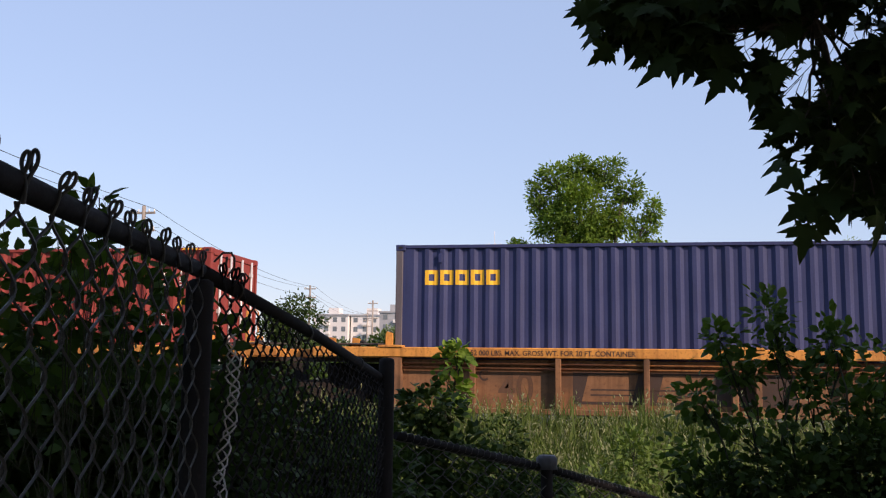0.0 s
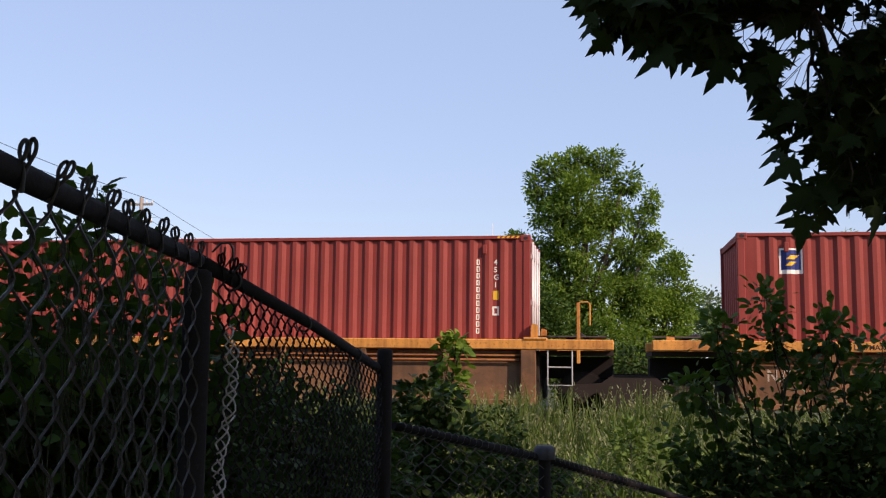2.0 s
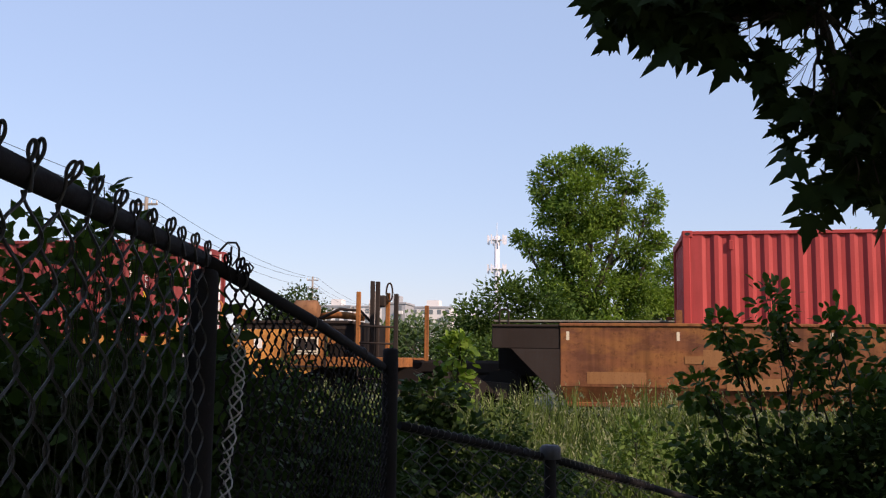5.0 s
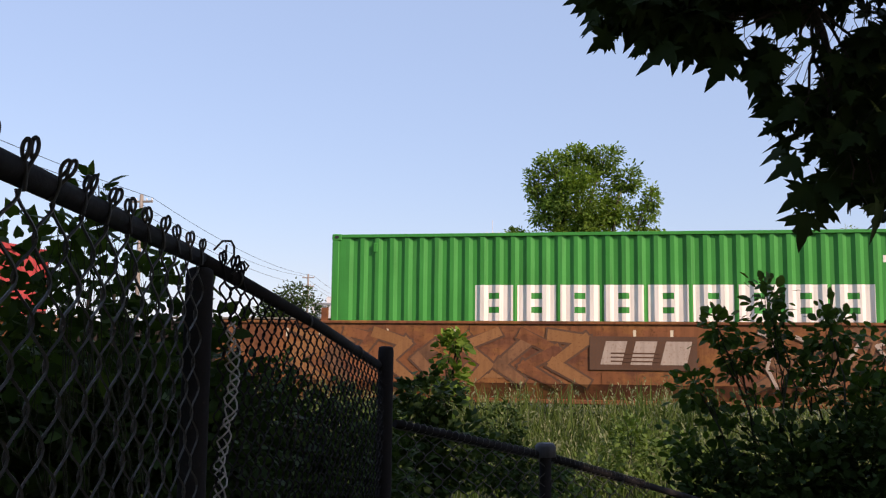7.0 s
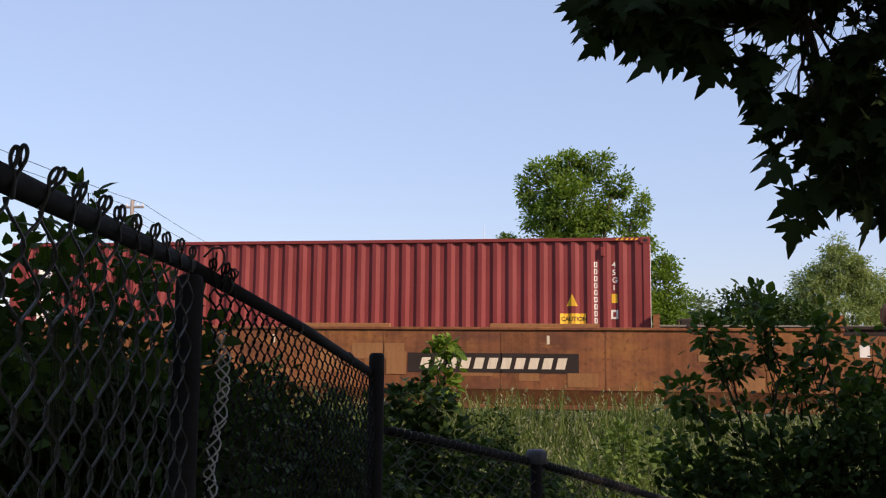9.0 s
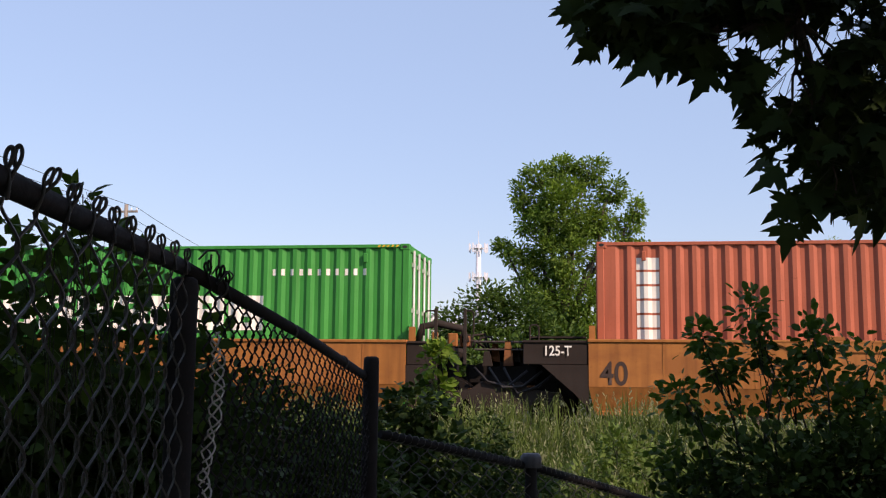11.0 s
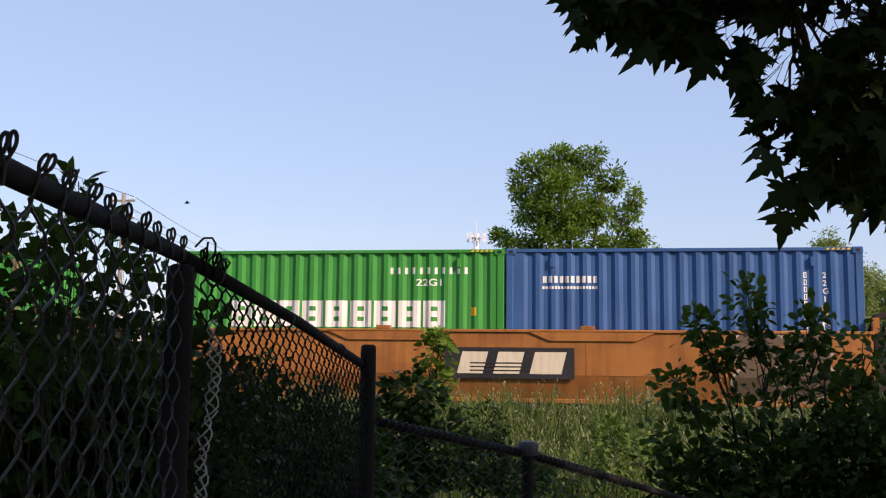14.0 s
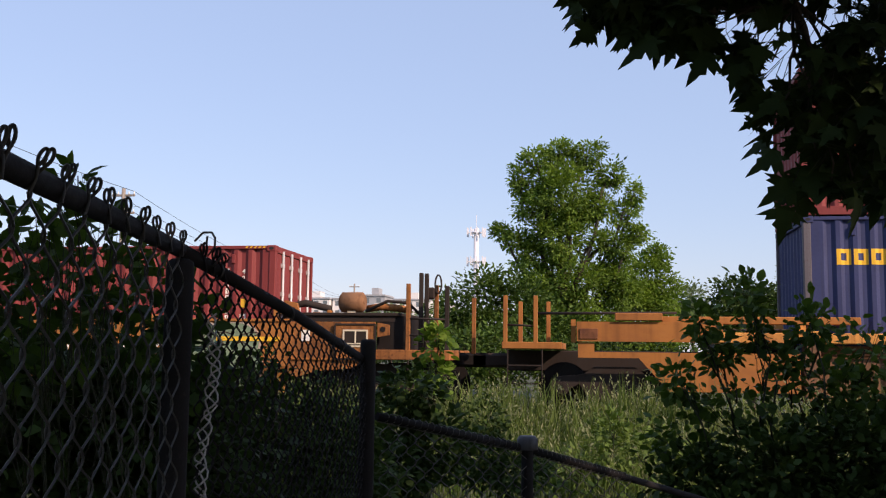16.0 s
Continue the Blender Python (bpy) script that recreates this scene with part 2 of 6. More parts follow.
def prism(points, y0, y1, bm=None):
    """A plate with the outline points (x, z) from y0 to y1."""
    bm = bm or bmesh.new()
    a = [bm.verts.new((x, y0, z)) for x, z in points]
    b = [bm.verts.new((x, y1, z)) for x, z in points]
    bm.faces.new(a)
    bm.faces.new(b[::-1])
    for i in range(len(a)):
        j = (i + 1) % len(a)
        bm.faces.new((a[j], a[i], b[i], b[j]))
    bmesh.ops.recalc_face_normals(bm, faces=bm.faces)
    return bm


def tube(points, radius, sides=6, bm=None, caps=True):
    """A pipe along points; radius is a number or one for each point."""
    bm = bm or bmesh.new()
    pts = [Vector(p) for p in points]
    rad = radius if isinstance(radius, (list, tuple)) else [radius] * len(pts)
    rings, side = [], None
    for i, p in enumerate(pts):
        way = (pts[min(i + 1, len(pts) - 1)] - pts[max(i - 1, 0)]).normalized()
        if side is None:
            side = way.cross(Vector((0.31, 0.2, 0.93)))
            if side.length < 0.1:
                side = way.cross(Vector((1, 0, 0)))
        side = (side - way * side.dot(way)).normalized()
        up = way.cross(side)
        rings.append([bm.verts.new(p + rad[i] * (math.cos(a) * side + math.sin(a) * up)) for a in (2 * math.pi * k / sides for k in range(sides))])
    for a, b in zip(rings, rings[1:]):
        for k in range(sides):
            f = bm.faces.new((a[k], a[(k + 1) % sides], b[(k + 1) % sides], b[k]))
            f.smooth = sides > 5
    if caps:
        bm.faces.new(rings[0][::-1])
        bm.faces.new(rings[-1])
    return bm


def disc(center, radius, axis, depth, sides=20, bm=None):
    c, a = Vector(center), Vector(axis).normalized()
    return tube([c - a * depth / 2, c + a * depth / 2], radius, sides, bm)


LEAF_OVAL = (np.array([(0, 0, 0), (0.35, 0.24, 0.05), (0.35, -0.24, 0.05), (0.72, 0.18, 0.03), (0.72, -0.18, 0.03), (1.0, 0, -0.06)]), [(0, 2, 4, 3, 1), (3, 4, 5)])
LEAF_BROAD = (np.array([(0, 0, 0), (0.22, 0.26, 0.04), (0.22, -0.26, 0.04), (0.55, 0.36, 0.05), (0.55, -0.36, 0.05), (0.85, 0.2, 0.0), (0.85, -0.2, 0.0), (1.0, 0, -0.06)]), [(0, 2, 4, 6, 7, 5, 3, 1)])
LEAF_SLIM = (np.array([(0, 0, 0), (0.45, 0.17, 0.04), (0.45, -0.17, 0.04), (1.0, 0, -0.05)]), [(0, 2, 3, 1)])
MAPLE = [(0, 0), (0.05, 0.12), (-0.10, 0.38), (0.13, 0.27), (0.17, 0.42), (0.38, 0.74), (0.36, 0.47), (0.50, 0.50), (0.43, 0.21), (0.60, 0.30), (0.70, 0.15), (0.84, 0.13), (1.18, 0)]
MAPLE = MAPLE + [(x, -y) for x, y in MAPLE[-2:0:-1]]
LEAF_MAPLE = (np.array([(x, y, -0.25 * abs(y) * abs(y) - 0.08 * x * x) for x, y in MAPLE]), [tuple(range(len(MAPLE)))])
LEAF_VINE = (np.array([(0, 0, 0), (-0.08, 0.28, 0.03), (0.25, 0.42, 0.0), (0.6, 0.26, -0.03), (1.0, 0, -0.1), (0.6, -0.26, -0.03), (0.25, -0.42, 0.0), (-0.08, -0.28, 0.03)]), [(0, 1, 2, 3, 4, 5, 6, 7)])


def leaf_mesh(name, shape, places, ways, sizes, material, rng, roll=1.2, ups=None):
    """Many leaves in one mesh: each grows from its place along its way."""
    verts, faces = shape
    n, k = len(places), len(verts)
    ways = ways / np.maximum(1e-6, np.linalg.norm(ways, axis=1, keepdims=True))
    up = np.array([0.0, 0, 1]) + rng.normal(0, roll * 0.5, (n, 3)) if ups is None else ups
    side = np.cross(up, ways)
    side /= np.maximum(1e-6, np.linalg.norm(side, axis=1, keepdims=True))
    up = np.cross(ways, side)
    v = places[:, None] + sizes[:, None, None] * (verts[None, :, 0:1] * ways[:, None] + verts[None, :, 1:2] * side[:, None] + verts[None, :, 2:3] * up[:, None])
    me = bpy.data.meshes.new(name)
    me.vertices.add(n * k)
    me.vertices.foreach_set("co", v.reshape(-1))
    lens = [len(f) for f in faces]
    flat = np.concatenate([np.array(f) for f in faces])
    loops = (np.arange(n)[:, None] * k + flat[None]).reshape(-1)
    me.loops.add(len(loops))
    me.loops.foreach_set("vertex_index", loops)
    starts = np.concatenate([[0], np.cumsum(np.tile(lens, n))[:-1]])
    me.polygons.add(n * len(faces))
    me.polygons.foreach_set("loop_start", starts)
    me.update(calc_edges=True)
    me.validate()
    me.materials.append(material)
    return me


def in_lumps(lumps, count, rng, shell=0.55, low=-9.0):
    """Places in lumps (centre, radii), thick near their skins, and the ways outwards."""
    vol = np.array([r[0] * r[2] * (r[1] + r[0]) for c, r in lumps])
    pick = rng.choice(len(lumps), count, p=vol / vol.sum())
    d = rng.normal(0, 1, (count, 3))
    d /= np.linalg.norm(d, axis=1, keepdims=True)
    rad = shell + (1 - shell) * rng.random(count) ** 0.6
    rad *= 1 + 0.16 * np.sin(d[:, 0] * 9 + pick * 2.1) * np.sin(d[:, 2] * 8 + pick) + rng.normal(0, 0.04, count)
    c = np.array([l[0] for l in lumps])[pick]
    r = np.array([l[1] for l in lumps])[pick]
    p = c + d * r * rad[:, None]
    keep = p[:, 2] > low
    return p[keep], d[keep]


def in_clumps(lumps, count, rng, each=None, low=-9.0, tuft=1.0):
    """Leaf places gathered in tufts over the lumps, with gaps between the tufts."""
    centres, outs, spread = [], [], []
    for c, r in lumps:
        c, r = np.array(c), np.array(r)
        m = each or int((10 + 16 * r[0] * r[2] / (0.25 + 0.12 * max(r))) / tuft ** 0.8)
        d = rng.normal(0, 1, (m, 3))
        d /= np.linalg.norm(d, axis=1, keepdims=True)
        centres.append(c + d * r * rng.uniform(0.45, 1.02, (m, 1)))
        outs.append(d)
        spread.append(np.full(m, (0.10 + 0.13 * min(1.6, r.min())) * tuft))
    centres, outs, spread = np.vstack(centres), np.vstack(outs), np.concatenate(spread)
    w = spread ** 2
    pick = rng.choice(len(centres), count, p=w / w.sum())
    p = centres[pick] + rng.normal(0, 1, (count, 3)) * spread[pick][:, None] * np.array([1.15, 1.15, 0.75])
    d = outs[pick] + (p - centres[pick]) / spread[pick][:, None] * 0.5
    keep = p[:, 2] > low
    return p[keep], d[keep]


def limb(a, b, r0, r1, rng, bm, bend=0.08, steps=5, sides=6):
    a, b = Vector(a), Vector(b)
    length = (b - a).length
    pts, wob = [], Vector((0, 0, 0))
    for i in range(steps + 1):
        t = i / steps
        if 0 < i < steps:
            wob = wob * 0.5 + Vector(rng.normal(0, bend * length * 0.5, 3))
        else:
            wob = Vector((0, 0, 0))
        pts.append(a.lerp(b, t) + wob)
    return tube(pts, [r0 + (r1 - r0) * i / steps for i in range(steps + 1)], sides, bm)


def tree(name, label, base, height, trunk_r, lumps, count, size, shape, leaf, seed, shell=0.5, droop=0.2, category="tree", part_name="crown", low=-9.0, extra=None, tuft=1.0):
    rng = np.random.default_rng(seed)
    root = thing(name, label, category, at=base)
    b = np.array(base)
    bm = bmesh.new()
    top = np.array(lumps[0][0]) - b
    limb((0, 0, -0.1), tuple(top * np.array([1, 1, 0.75])), trunk_r, trunk_r * 0.4, rng, bm, 0.03, 7, 9)
    for c, r in lumps:
        c = np.array(c) - b
        at = top * np.array([1, 1, 0.75]) * min(0.9, max(0.25, c[2] / max(0.1, top[2]) * 0.6))
        limb(tuple(at), tuple(c), trunk_r * 0.4, trunk_r * 0.14, rng, bm)
        for _ in range(5):
            d = rng.normal(0, 1, 3)
            d /= np.linalg.norm(d)
            limb(tuple(c * 0.9 + at * 0.1), tuple(c + d * np.array(r) * 0.85), trunk_r * 0.13, trunk_r * 0.03, rng, bm, 0.1, 4, 4)
    part("trunk", bm, M["bark"], root)
    p, d = in_clumps([((np.array(c) - b), r) for c, r in lumps], count, rng, low=0.05, tuft=tuft)
    w = d + rng.normal(0, 0.6, d.shape) - np.array([0, 0, droop])
    s = size * rng.uniform(0.6, 1.25, len(p))
    if extra is not None:
        e = np.array([q for q, _, _ in extra]) - b
        p, w, s = np.vstack([p, e]), np.vstack([w, np.array([q for _, q, _ in extra])]), np.concatenate([s, [q for _, _, q in extra]])
    ob = new(part_name, leaf_mesh(part_name, shape, p, w, s, leaf, rng))
    ob.parent = root
    return root


# ---- ground and track ----
TRACK_Y = 17.02
GROUND = -0.55
bm = bmesh.new()
xs = [-3000, -400, -80] + [x * 1.0 for x in range(-40, 41)] + [80, 400, 3000]
ys = [-3000, -300, -60] + [y * 1.0 for y in range(-30, 61)] + [90, 400, 3000]
grid = []
for y in ys:
    row = []
    for x in xs:
        z = GROUND + (0.06 * noise.noise((x * 0.35, y * 0.35, 0)) if abs(x) < 60 and abs(y) < 61 else 0)
        z += 0.25 * max(0.0, 1 - abs(y - 18.3) / 3.5)
        row.append(bm.verts.new((x, y, z)))
    grid.append(row)
for a, b in zip(grid, grid[1:]):
    for i in range(len(xs) - 1):
        bm.faces.new((a[i], a[i + 1], b[i + 1], b[i])).smooth = True
tagged(new("ground", mesh_of("ground", bm, M["ground"])), "weedy green and brown ground reaching to the horizon", "ground", kind="structure")
MID = TRACK_Y + 1.22
bm = prism([(-2.4, -0.42), (-1.5, -0.16), (1.5, -0.16), (2.4, -0.42)], -300, 300)
bed = tagged(new("ballast_bed", mesh_of("ballast_bed", bm, M["ballast"])), "grey crushed stone ballast bed under the track", "ballast", kind="structure")
bed.matrix_basis = pose(0, MID, 0, 0, 0, 90)
track = tagged(thing("track", "pair of worn steel rails on dark wooden ties", "railway track", at=(0, MID, 0)), kind="structure")
for side in (-0.75, 0.75):
    bm = box(-300, side - 0.036, -0.04, 300, side + 0.036, 0, 0.008)
    box(-300, side - 0.01, -0.13, 300, side + 0.01, -0.04, 0, bm)
    box(-300, side - 0.07, -0.15, 300, side + 0.07, -0.13, 0, bm)
    part("rail", bm, M["steel"], track)
me = mesh_of("tie", box(-0.11, -1.3, -0.3, 0.11, 1.3, -0.145, 0.01), M["tie"])
for i in range(90):
    share("tie", me, track, pose(-24 + i * 0.54, 0, 0))

# ---- shipping containers ----
WIDE, PITCH = 2.438, 0.278
moving = []  # (thing, x at the start, y, z)


def ridge(x, length):
    """How deep the corrugated sheet lies at x."""
    n = round((length - 0.5) / PITCH)
    u = ((x - (length - n * PITCH) / 2) % PITCH) / PITCH
    if x < (length - n * PITCH) / 2 or x > length - (length - n * PITCH) / 2:
        return 0.02
    if u < 0.26:
        return 0.02
    if u < 0.5:
        return 0.02 + (u - 0.26) / 0.24 * 0.040
    if u < 0.76:
        return 0.060
    return 0.060 - (u - 0.76) / 0.24 * 0.040


def breaks(length):
    n = round((length - 0.5) / PITCH)
    a = (length - n * PITCH) / 2
    return [a + (i + u) * PITCH for i in range(n) for u in (0.0, 0.26, 0.5, 0.76)] + [length - a]


def sheet(length, z0, z1, x0, x1):
    """A corrugated wall with two skins, in the plane of y = 0."""
    bm = bmesh.new()
    xs = [x0] + [x for x in breaks(length) if x0 + 0.01 < x < x1 - 0.01] + [x1]
    front = [(bm.verts.new((x, ridge(x, length), z0)), bm.verts.new((x, ridge(x, length), z1))) for x in xs]
    back = [(bm.verts.new((x, ridge(x, length) + 0.004, z0)), bm.verts.new((x, ridge(x, length) + 0.004, z1))) for x in xs]
    for rows, flip in ((front, False), (back, True)):
        for a, b in zip(rows, rows[1:]):
            q = (a[0], b[0], b[1], a[1])
            bm.faces.new(q[::-1] if flip else q)
    return bm


def painted_on(bm, length, lift=0.003):
    """Press flat marks onto the corrugated wall."""
    lo, hi = min(v.co.x for v in bm.verts), max(v.co.x for v in bm.verts)
    for x in breaks(length):
        if lo < x < hi:
            bmesh.ops.bisect_plane(bm, geom=bm.verts[:] + bm.edges[:] + bm.faces[:], plane_co=(x, 0, 0), plane_no=(1, 0, 0))
    for v in bm.verts:
        v.co.y = ridge(v.co.x, length) - lift
    return bm


def flat(bm, x0, z0, x1, z1, slant=0.0):
    h = (z1 - z0) * slant
    bm.faces.new([bm.verts.new(p) for p in ((x0, 0, z0), (x1, 0, z0), (x1 + h, 0, z1), (x0 + h, 0, z1))])
    return bm


def blocks(x0, z0, x1, z1, count, gap=0.16, upright=False, slant=0.0, hole=0.0):
    """A row or column of plain marks, one for each sign of a lettering that stays plain."""
    bm = bmesh.new()
    for i in range(count):
        if upright:
            h = (z1 - z0) / count
            a, b, c, d = x0, z1 - (i + 1) * h + gap * h / 2, x1, z1 - i * h - gap * h / 2
        else:
            w = (x1 - x0) / count
            a, b, c, d = x0 + (i + gap / 2) * w, z0, x0 + (i + 1 - gap / 2) * w, z1
        if hole == "slots":
            w, h = c - a, d - b
            for u0, u1, v0, v1 in ((0, 0.36, 0, 1), (0.64, 1, 0, 1), (0.36, 0.64, 0, 0.22), (0.36, 0.64, 0.39, 0.61), (0.36, 0.64, 0.78, 1)):
                flat(bm, a + u0 * w + slant * v0 * h, b + v0 * h, a + u1 * w + slant * v0 * h, b + v1 * h, slant)
        elif hole:
            t = hole * min(c - a, d - b)
            flat(bm, a, b, a + t, d, slant)
            flat(bm, c - t, b, c, d, slant)
            flat(bm, a + t, d - t, c - t, d, slant)
            flat(bm, a + t, b, c - t, b + t, slant)
        else:
            flat(bm, a, b, c, d, slant)
    return bm


def lettering(text, x, z, size, squeeze=1.0):
    """Letters of the built-in font as a flat mesh in the plane of y = 0; x, z is the lower left corner."""
    cu = bpy.data.curves.new("lettering", "FONT")
    cu.body, cu.size, cu.offset = text, size * 1.4, size * 0.022
    ob = new("lettering", cu)
    bpy.context.view_layer.update()
    me = bpy.data.meshes.new_from_object(ob.evaluated_get(bpy.context.evaluated_depsgraph_get()))
    bpy.data.objects.remove(ob)
    bpy.data.curves.remove(cu)
    bm = bmesh.new()
    bm.from_mesh(me)
    bpy.data.meshes.remove(me)
    bmesh.ops.transform(bm, verts=bm.verts, matrix=Matrix.Translation((x, 0, z)) @ pose(0, 0, 0, 90) @ Matrix.Diagonal((squeeze, 1, 1, 1)))
    return bm


def container(color, label, start, length, high, low=0.38, doors=True, plain_rods=False, posts=""):
    root = thing("shipping_container", label, "container", "containers on the train")
    m = M[color]
    for y, name in ((0, "side_wall"), (WIDE, "side_wall")):
        ob = part(name, sheet(length, 0.14, high - 0.06, 0.12, length - 0.12), m, root)
        if y:
            ob.matrix_basis = pose(length, WIDE, 0, 0, 0, 180)
    part("roof", box(0.1, 0.05, high - 0.05, length - 0.1, WIDE - 0.05, high - 0.02), m, root)
    part("floor", box(0.1, 0.05, 0.1, length - 0.1, WIDE - 0.05, 0.16), M["soot"], root)
    for y in (0.004, WIDE - 0.064):
        part("top_rail", box(0.1, y, high - 0.07, length - 0.1, y + 0.06, high - 0.008, 0.006), m, root)
        part("bottom_rail", box(0.1, y, 0.01, length - 0.1, y + 0.06, 0.16, 0.006), m, root)
        for x in (0.0, length - 0.13):
            part("corner_post", box(x, y - 0.002, 0.1, x + 0.13, y + 0.062 + 0.05 * (y < 1), high - 0.1, 0.012), M[posts] if posts else m, root)
    me = mesh_of("corner_casting", box(0, 0, 0, 0.178, 0.162, 0.118, 0.012), m)
    for x in (-0.004, length - 0.174):
        for y in (-0.006, WIDE - 0.156):
            for z in (0, high - 0.118):
                share("corner_casting", me, root, pose(x, y, z))
    hole = bmesh.new()
    hole.faces.new([hole.verts.new((0.089 + 0.045 * math.cos(t), 0, 0.059 + 0.028 * math.sin(t))) for t in np.linspace(0, 2 * math.pi, 12, endpoint=False)])
    hole = mesh_of("casting_hole", hole, M["black"])
    for x in (-0.004, length - 0.174):
        for z in (0, high - 0.118):
            share("casting_hole", hole, root, pose(x, -0.0085, z))
    for x in (0.78, length - 0.86):
        part("ventilator", box(x, 0.0, high - 0.34, x + 0.075, 0.06, high - 0.17, 0.01), m, root)
    # the end towards the train's head is a corrugated bulkhead, the other has doors
    for x, end in ((0.03, "bulkhead"), (length - 0.07, "doors")):
        part("header", box(x - 0.02, 0.1, high - 0.13, x + 0.06, WIDE - 0.1, high - 0.01, 0.006), m, root)
        part("end_sill", box(x - 0.02, 0.1, 0.02, x + 0.06, WIDE - 0.1, 0.16, 0.006), m, root)
        if end == "bulkhead" or not doors:
            bm = sheet(WIDE, 0.14, high - 0.1, 0.06, WIDE - 0.06)
            ob = part("bulkhead", bm, m, root)
            ob.matrix_basis = pose(0.03, WIDE, 0, 0, 0, -90) if end == "bulkhead" else pose(length - 0.03, 0, 0, 0, 0, 90)
        else:
            for k in (0, 1):
                y0 = 0.12 + k * (WIDE / 2 - 0.11)
                door = part("door", box(x, y0, 0.17, x + 0.045, y0 + WIDE / 2 - 0.13, high - 0.14, 0.01), m, root)
                for u in (0.3, 0.78):
                    y = y0 + u * (WIDE / 2 - 0.13)
                    bm = tube([(x + 0.075, y, 0.1), (x + 0.075, y, high - 0.08)], 0.026, 6)
                    for z in (0.3, 1.0, 1.7, high - 0.35):
                        box(x + 0.04, y - 0.06, z - 0.04, x + 0.09, y + 0.06, z + 0.04, 0, bm)
                    part("lock_rod", bm, m if plain_rods else M["galv"], door)
    split_marks("hazard_stripe", blocks(length - 0.62, high - 0.055, length - 0.2, high - 0.02, 5, 0.5, slant=0.8), "yellow", root, "")
    moving.append((root, start, TRACK_Y, low))
    return root


def split_marks(name, bm, color, root, label, y=0.0):
    """One part for each separate mark."""
    left, groups = set(bm.faces), []
    while left:
        todo, seen = [left.pop()], []
        while todo:
            f = todo.pop()
            seen.append(f)
            for e in f.edges:
                for g in e.link_faces:
                    if g in left:
                        left.discard(g)
                        todo.append(g)
        groups.append(seen)
    made = None
    for faces in sorted(groups, key=lambda fs: min(v.co.x - 9 * v.co.z for f in fs for v in f.verts)):
        one, twin = bmesh.new(), {}
        for f in faces:
            one.faces.new([twin.get(v) or twin.setdefault(v, one.verts.new(v.co)) for v in f.verts])
        made = part(name, one, M[color], root, label)
        made.location.y = y
    bm.free()
    return made


def mark(root, bm, color, length, label="", name="marking", lift=0.003):
    bm = painted_on(bm, length, lift)
    if name == "marking":
        return split_marks(name, bm, color, root, label)
    return part(name, bm, M[color], root, label)


def plates(root, length, high, code, color="white", tri=False):
    """The column of small marks, type code and stickers near the door end."""
    mark(root, blocks(length - 0.97, high - 1.78, length - 0.915, high - 0.42, 11, 0.22, True, hole=0.3), color, length)
    bm = bmesh.new()
    for i, ch in enumerate(code):
        t = lettering(ch, length - 0.66, high - 0.53 - i * 0.135, 0.095, 1.0)
        me = bpy.data.meshes.new("t")
        t.to_mesh(me)
        t.free()
        bm.from_mesh(me)
        bpy.data.meshes.remove(me)
    mark(root, bm, color, length, name="type_code")
    mark(root, blocks(length - 0.67, high - 1.16, length - 0.57, high - 1.0, 1, 0), "yellow", length, name="sticker")
    mark(root, blocks(length - 0.68, high - 1.44, length - 0.56, high - 1.28, 1, 0, hole=0.28), "white", length, name="sticker")
    if tri:
        bm = bmesh.new()
        bm.faces.new([bm.verts.new(p) for p in ((length - 0.72, 0, high - 1.78), (length - 0.52, 0, high - 1.78), (length - 0.62, 0, high - 1.56))])
        mark(root, bm, "yellow", length, name="warning_triangle")


HC, STD, L40, L20 = 2.896, 2.591, 12.192, 6.058
c = container("red", "brick-red corrugated steel container with orange end rods", -19.58, L40, HC)
plates(c, L40, HC, "45G1")
c = container("navy", "dark navy corrugated container with yellow lettering", -3.81, L40, HC, posts="worn_navy")
mark(c, blocks(0.52, 2.16, 1.92, 2.43, 5, 0.14, hole=0.3), "yellow", L40, "yellow name blocks")
plates(c, L40, HC, "45G1", tri=True)
c = container("red", "brick-red corrugated container with white side marks", 11.97, L40, HC)
plates(c, L40, HC, "45G1")
c = container("red", "brick-red container with small blue and yellow sticker", 27.72, L40, HC)
mark(c, blocks(0.70, 2.18, 1.08, 2.62, 1, 0), "white", L40)
mark(c, blocks(0.73, 2.25, 1.05, 2.59, 1, 0), "logo_blue", L40, "blue badge", lift=0.006)
bm = flat(flat(bmesh.new(), 0.80, 2.43, 0.95, 2.50, 1.2), 0.79, 2.32, 0.90, 2.39, 1.2)
mark(c, bm, "yellow", L40, lift=0.009000000000000001)
plates(c, L40, HC, "45G1", tri=True)
c = container("maroon", "maroon container with white, blue and yellow name board", 43.48, L40, HC)
mark(c, blocks(0.60, 2.02, 1.85, 2.62, 1, 0), "white", L40, "white name board")
mark(c, blocks(0.625, 2.045, 1.825, 2.595, 1, 0), "board_blue", L40, lift=0.006)
bm = bmesh.new()
for k in range(3):
    bm.faces.new([bm.verts.new(p) for p in ((0.84, 0, 2.50 - k * 0.03), (1.825, 0, 2.53 - k * 0.09), (1.825, 0, 2.59 - k * 0.09), (0.84, 0, 2.515 - k * 0.03))])
mark(c, bm, "yellow", L40, lift=0.009)
mark(c, flat(bmesh.new(), 0.665, 2.07, 0.775, 2.42), "white", L40, lift=0.009)
mark(c, flat(bmesh.new(), 0.69, 2.42, 0.75, 2.54), "white", L40, lift=0.009)
mark(c, blocks(0.80, 2.08, 1.80, 2.27, 6, 0.26, slant=0.2), "white", L40, lift=0.012)
plates(c, L40, HC, "45G1")
c = container("bright_red", "bright red corrugated container with plain end wall", 65.06, L40, HC, 0.41, doors=False)
plates(c, L40, HC, "45G1")
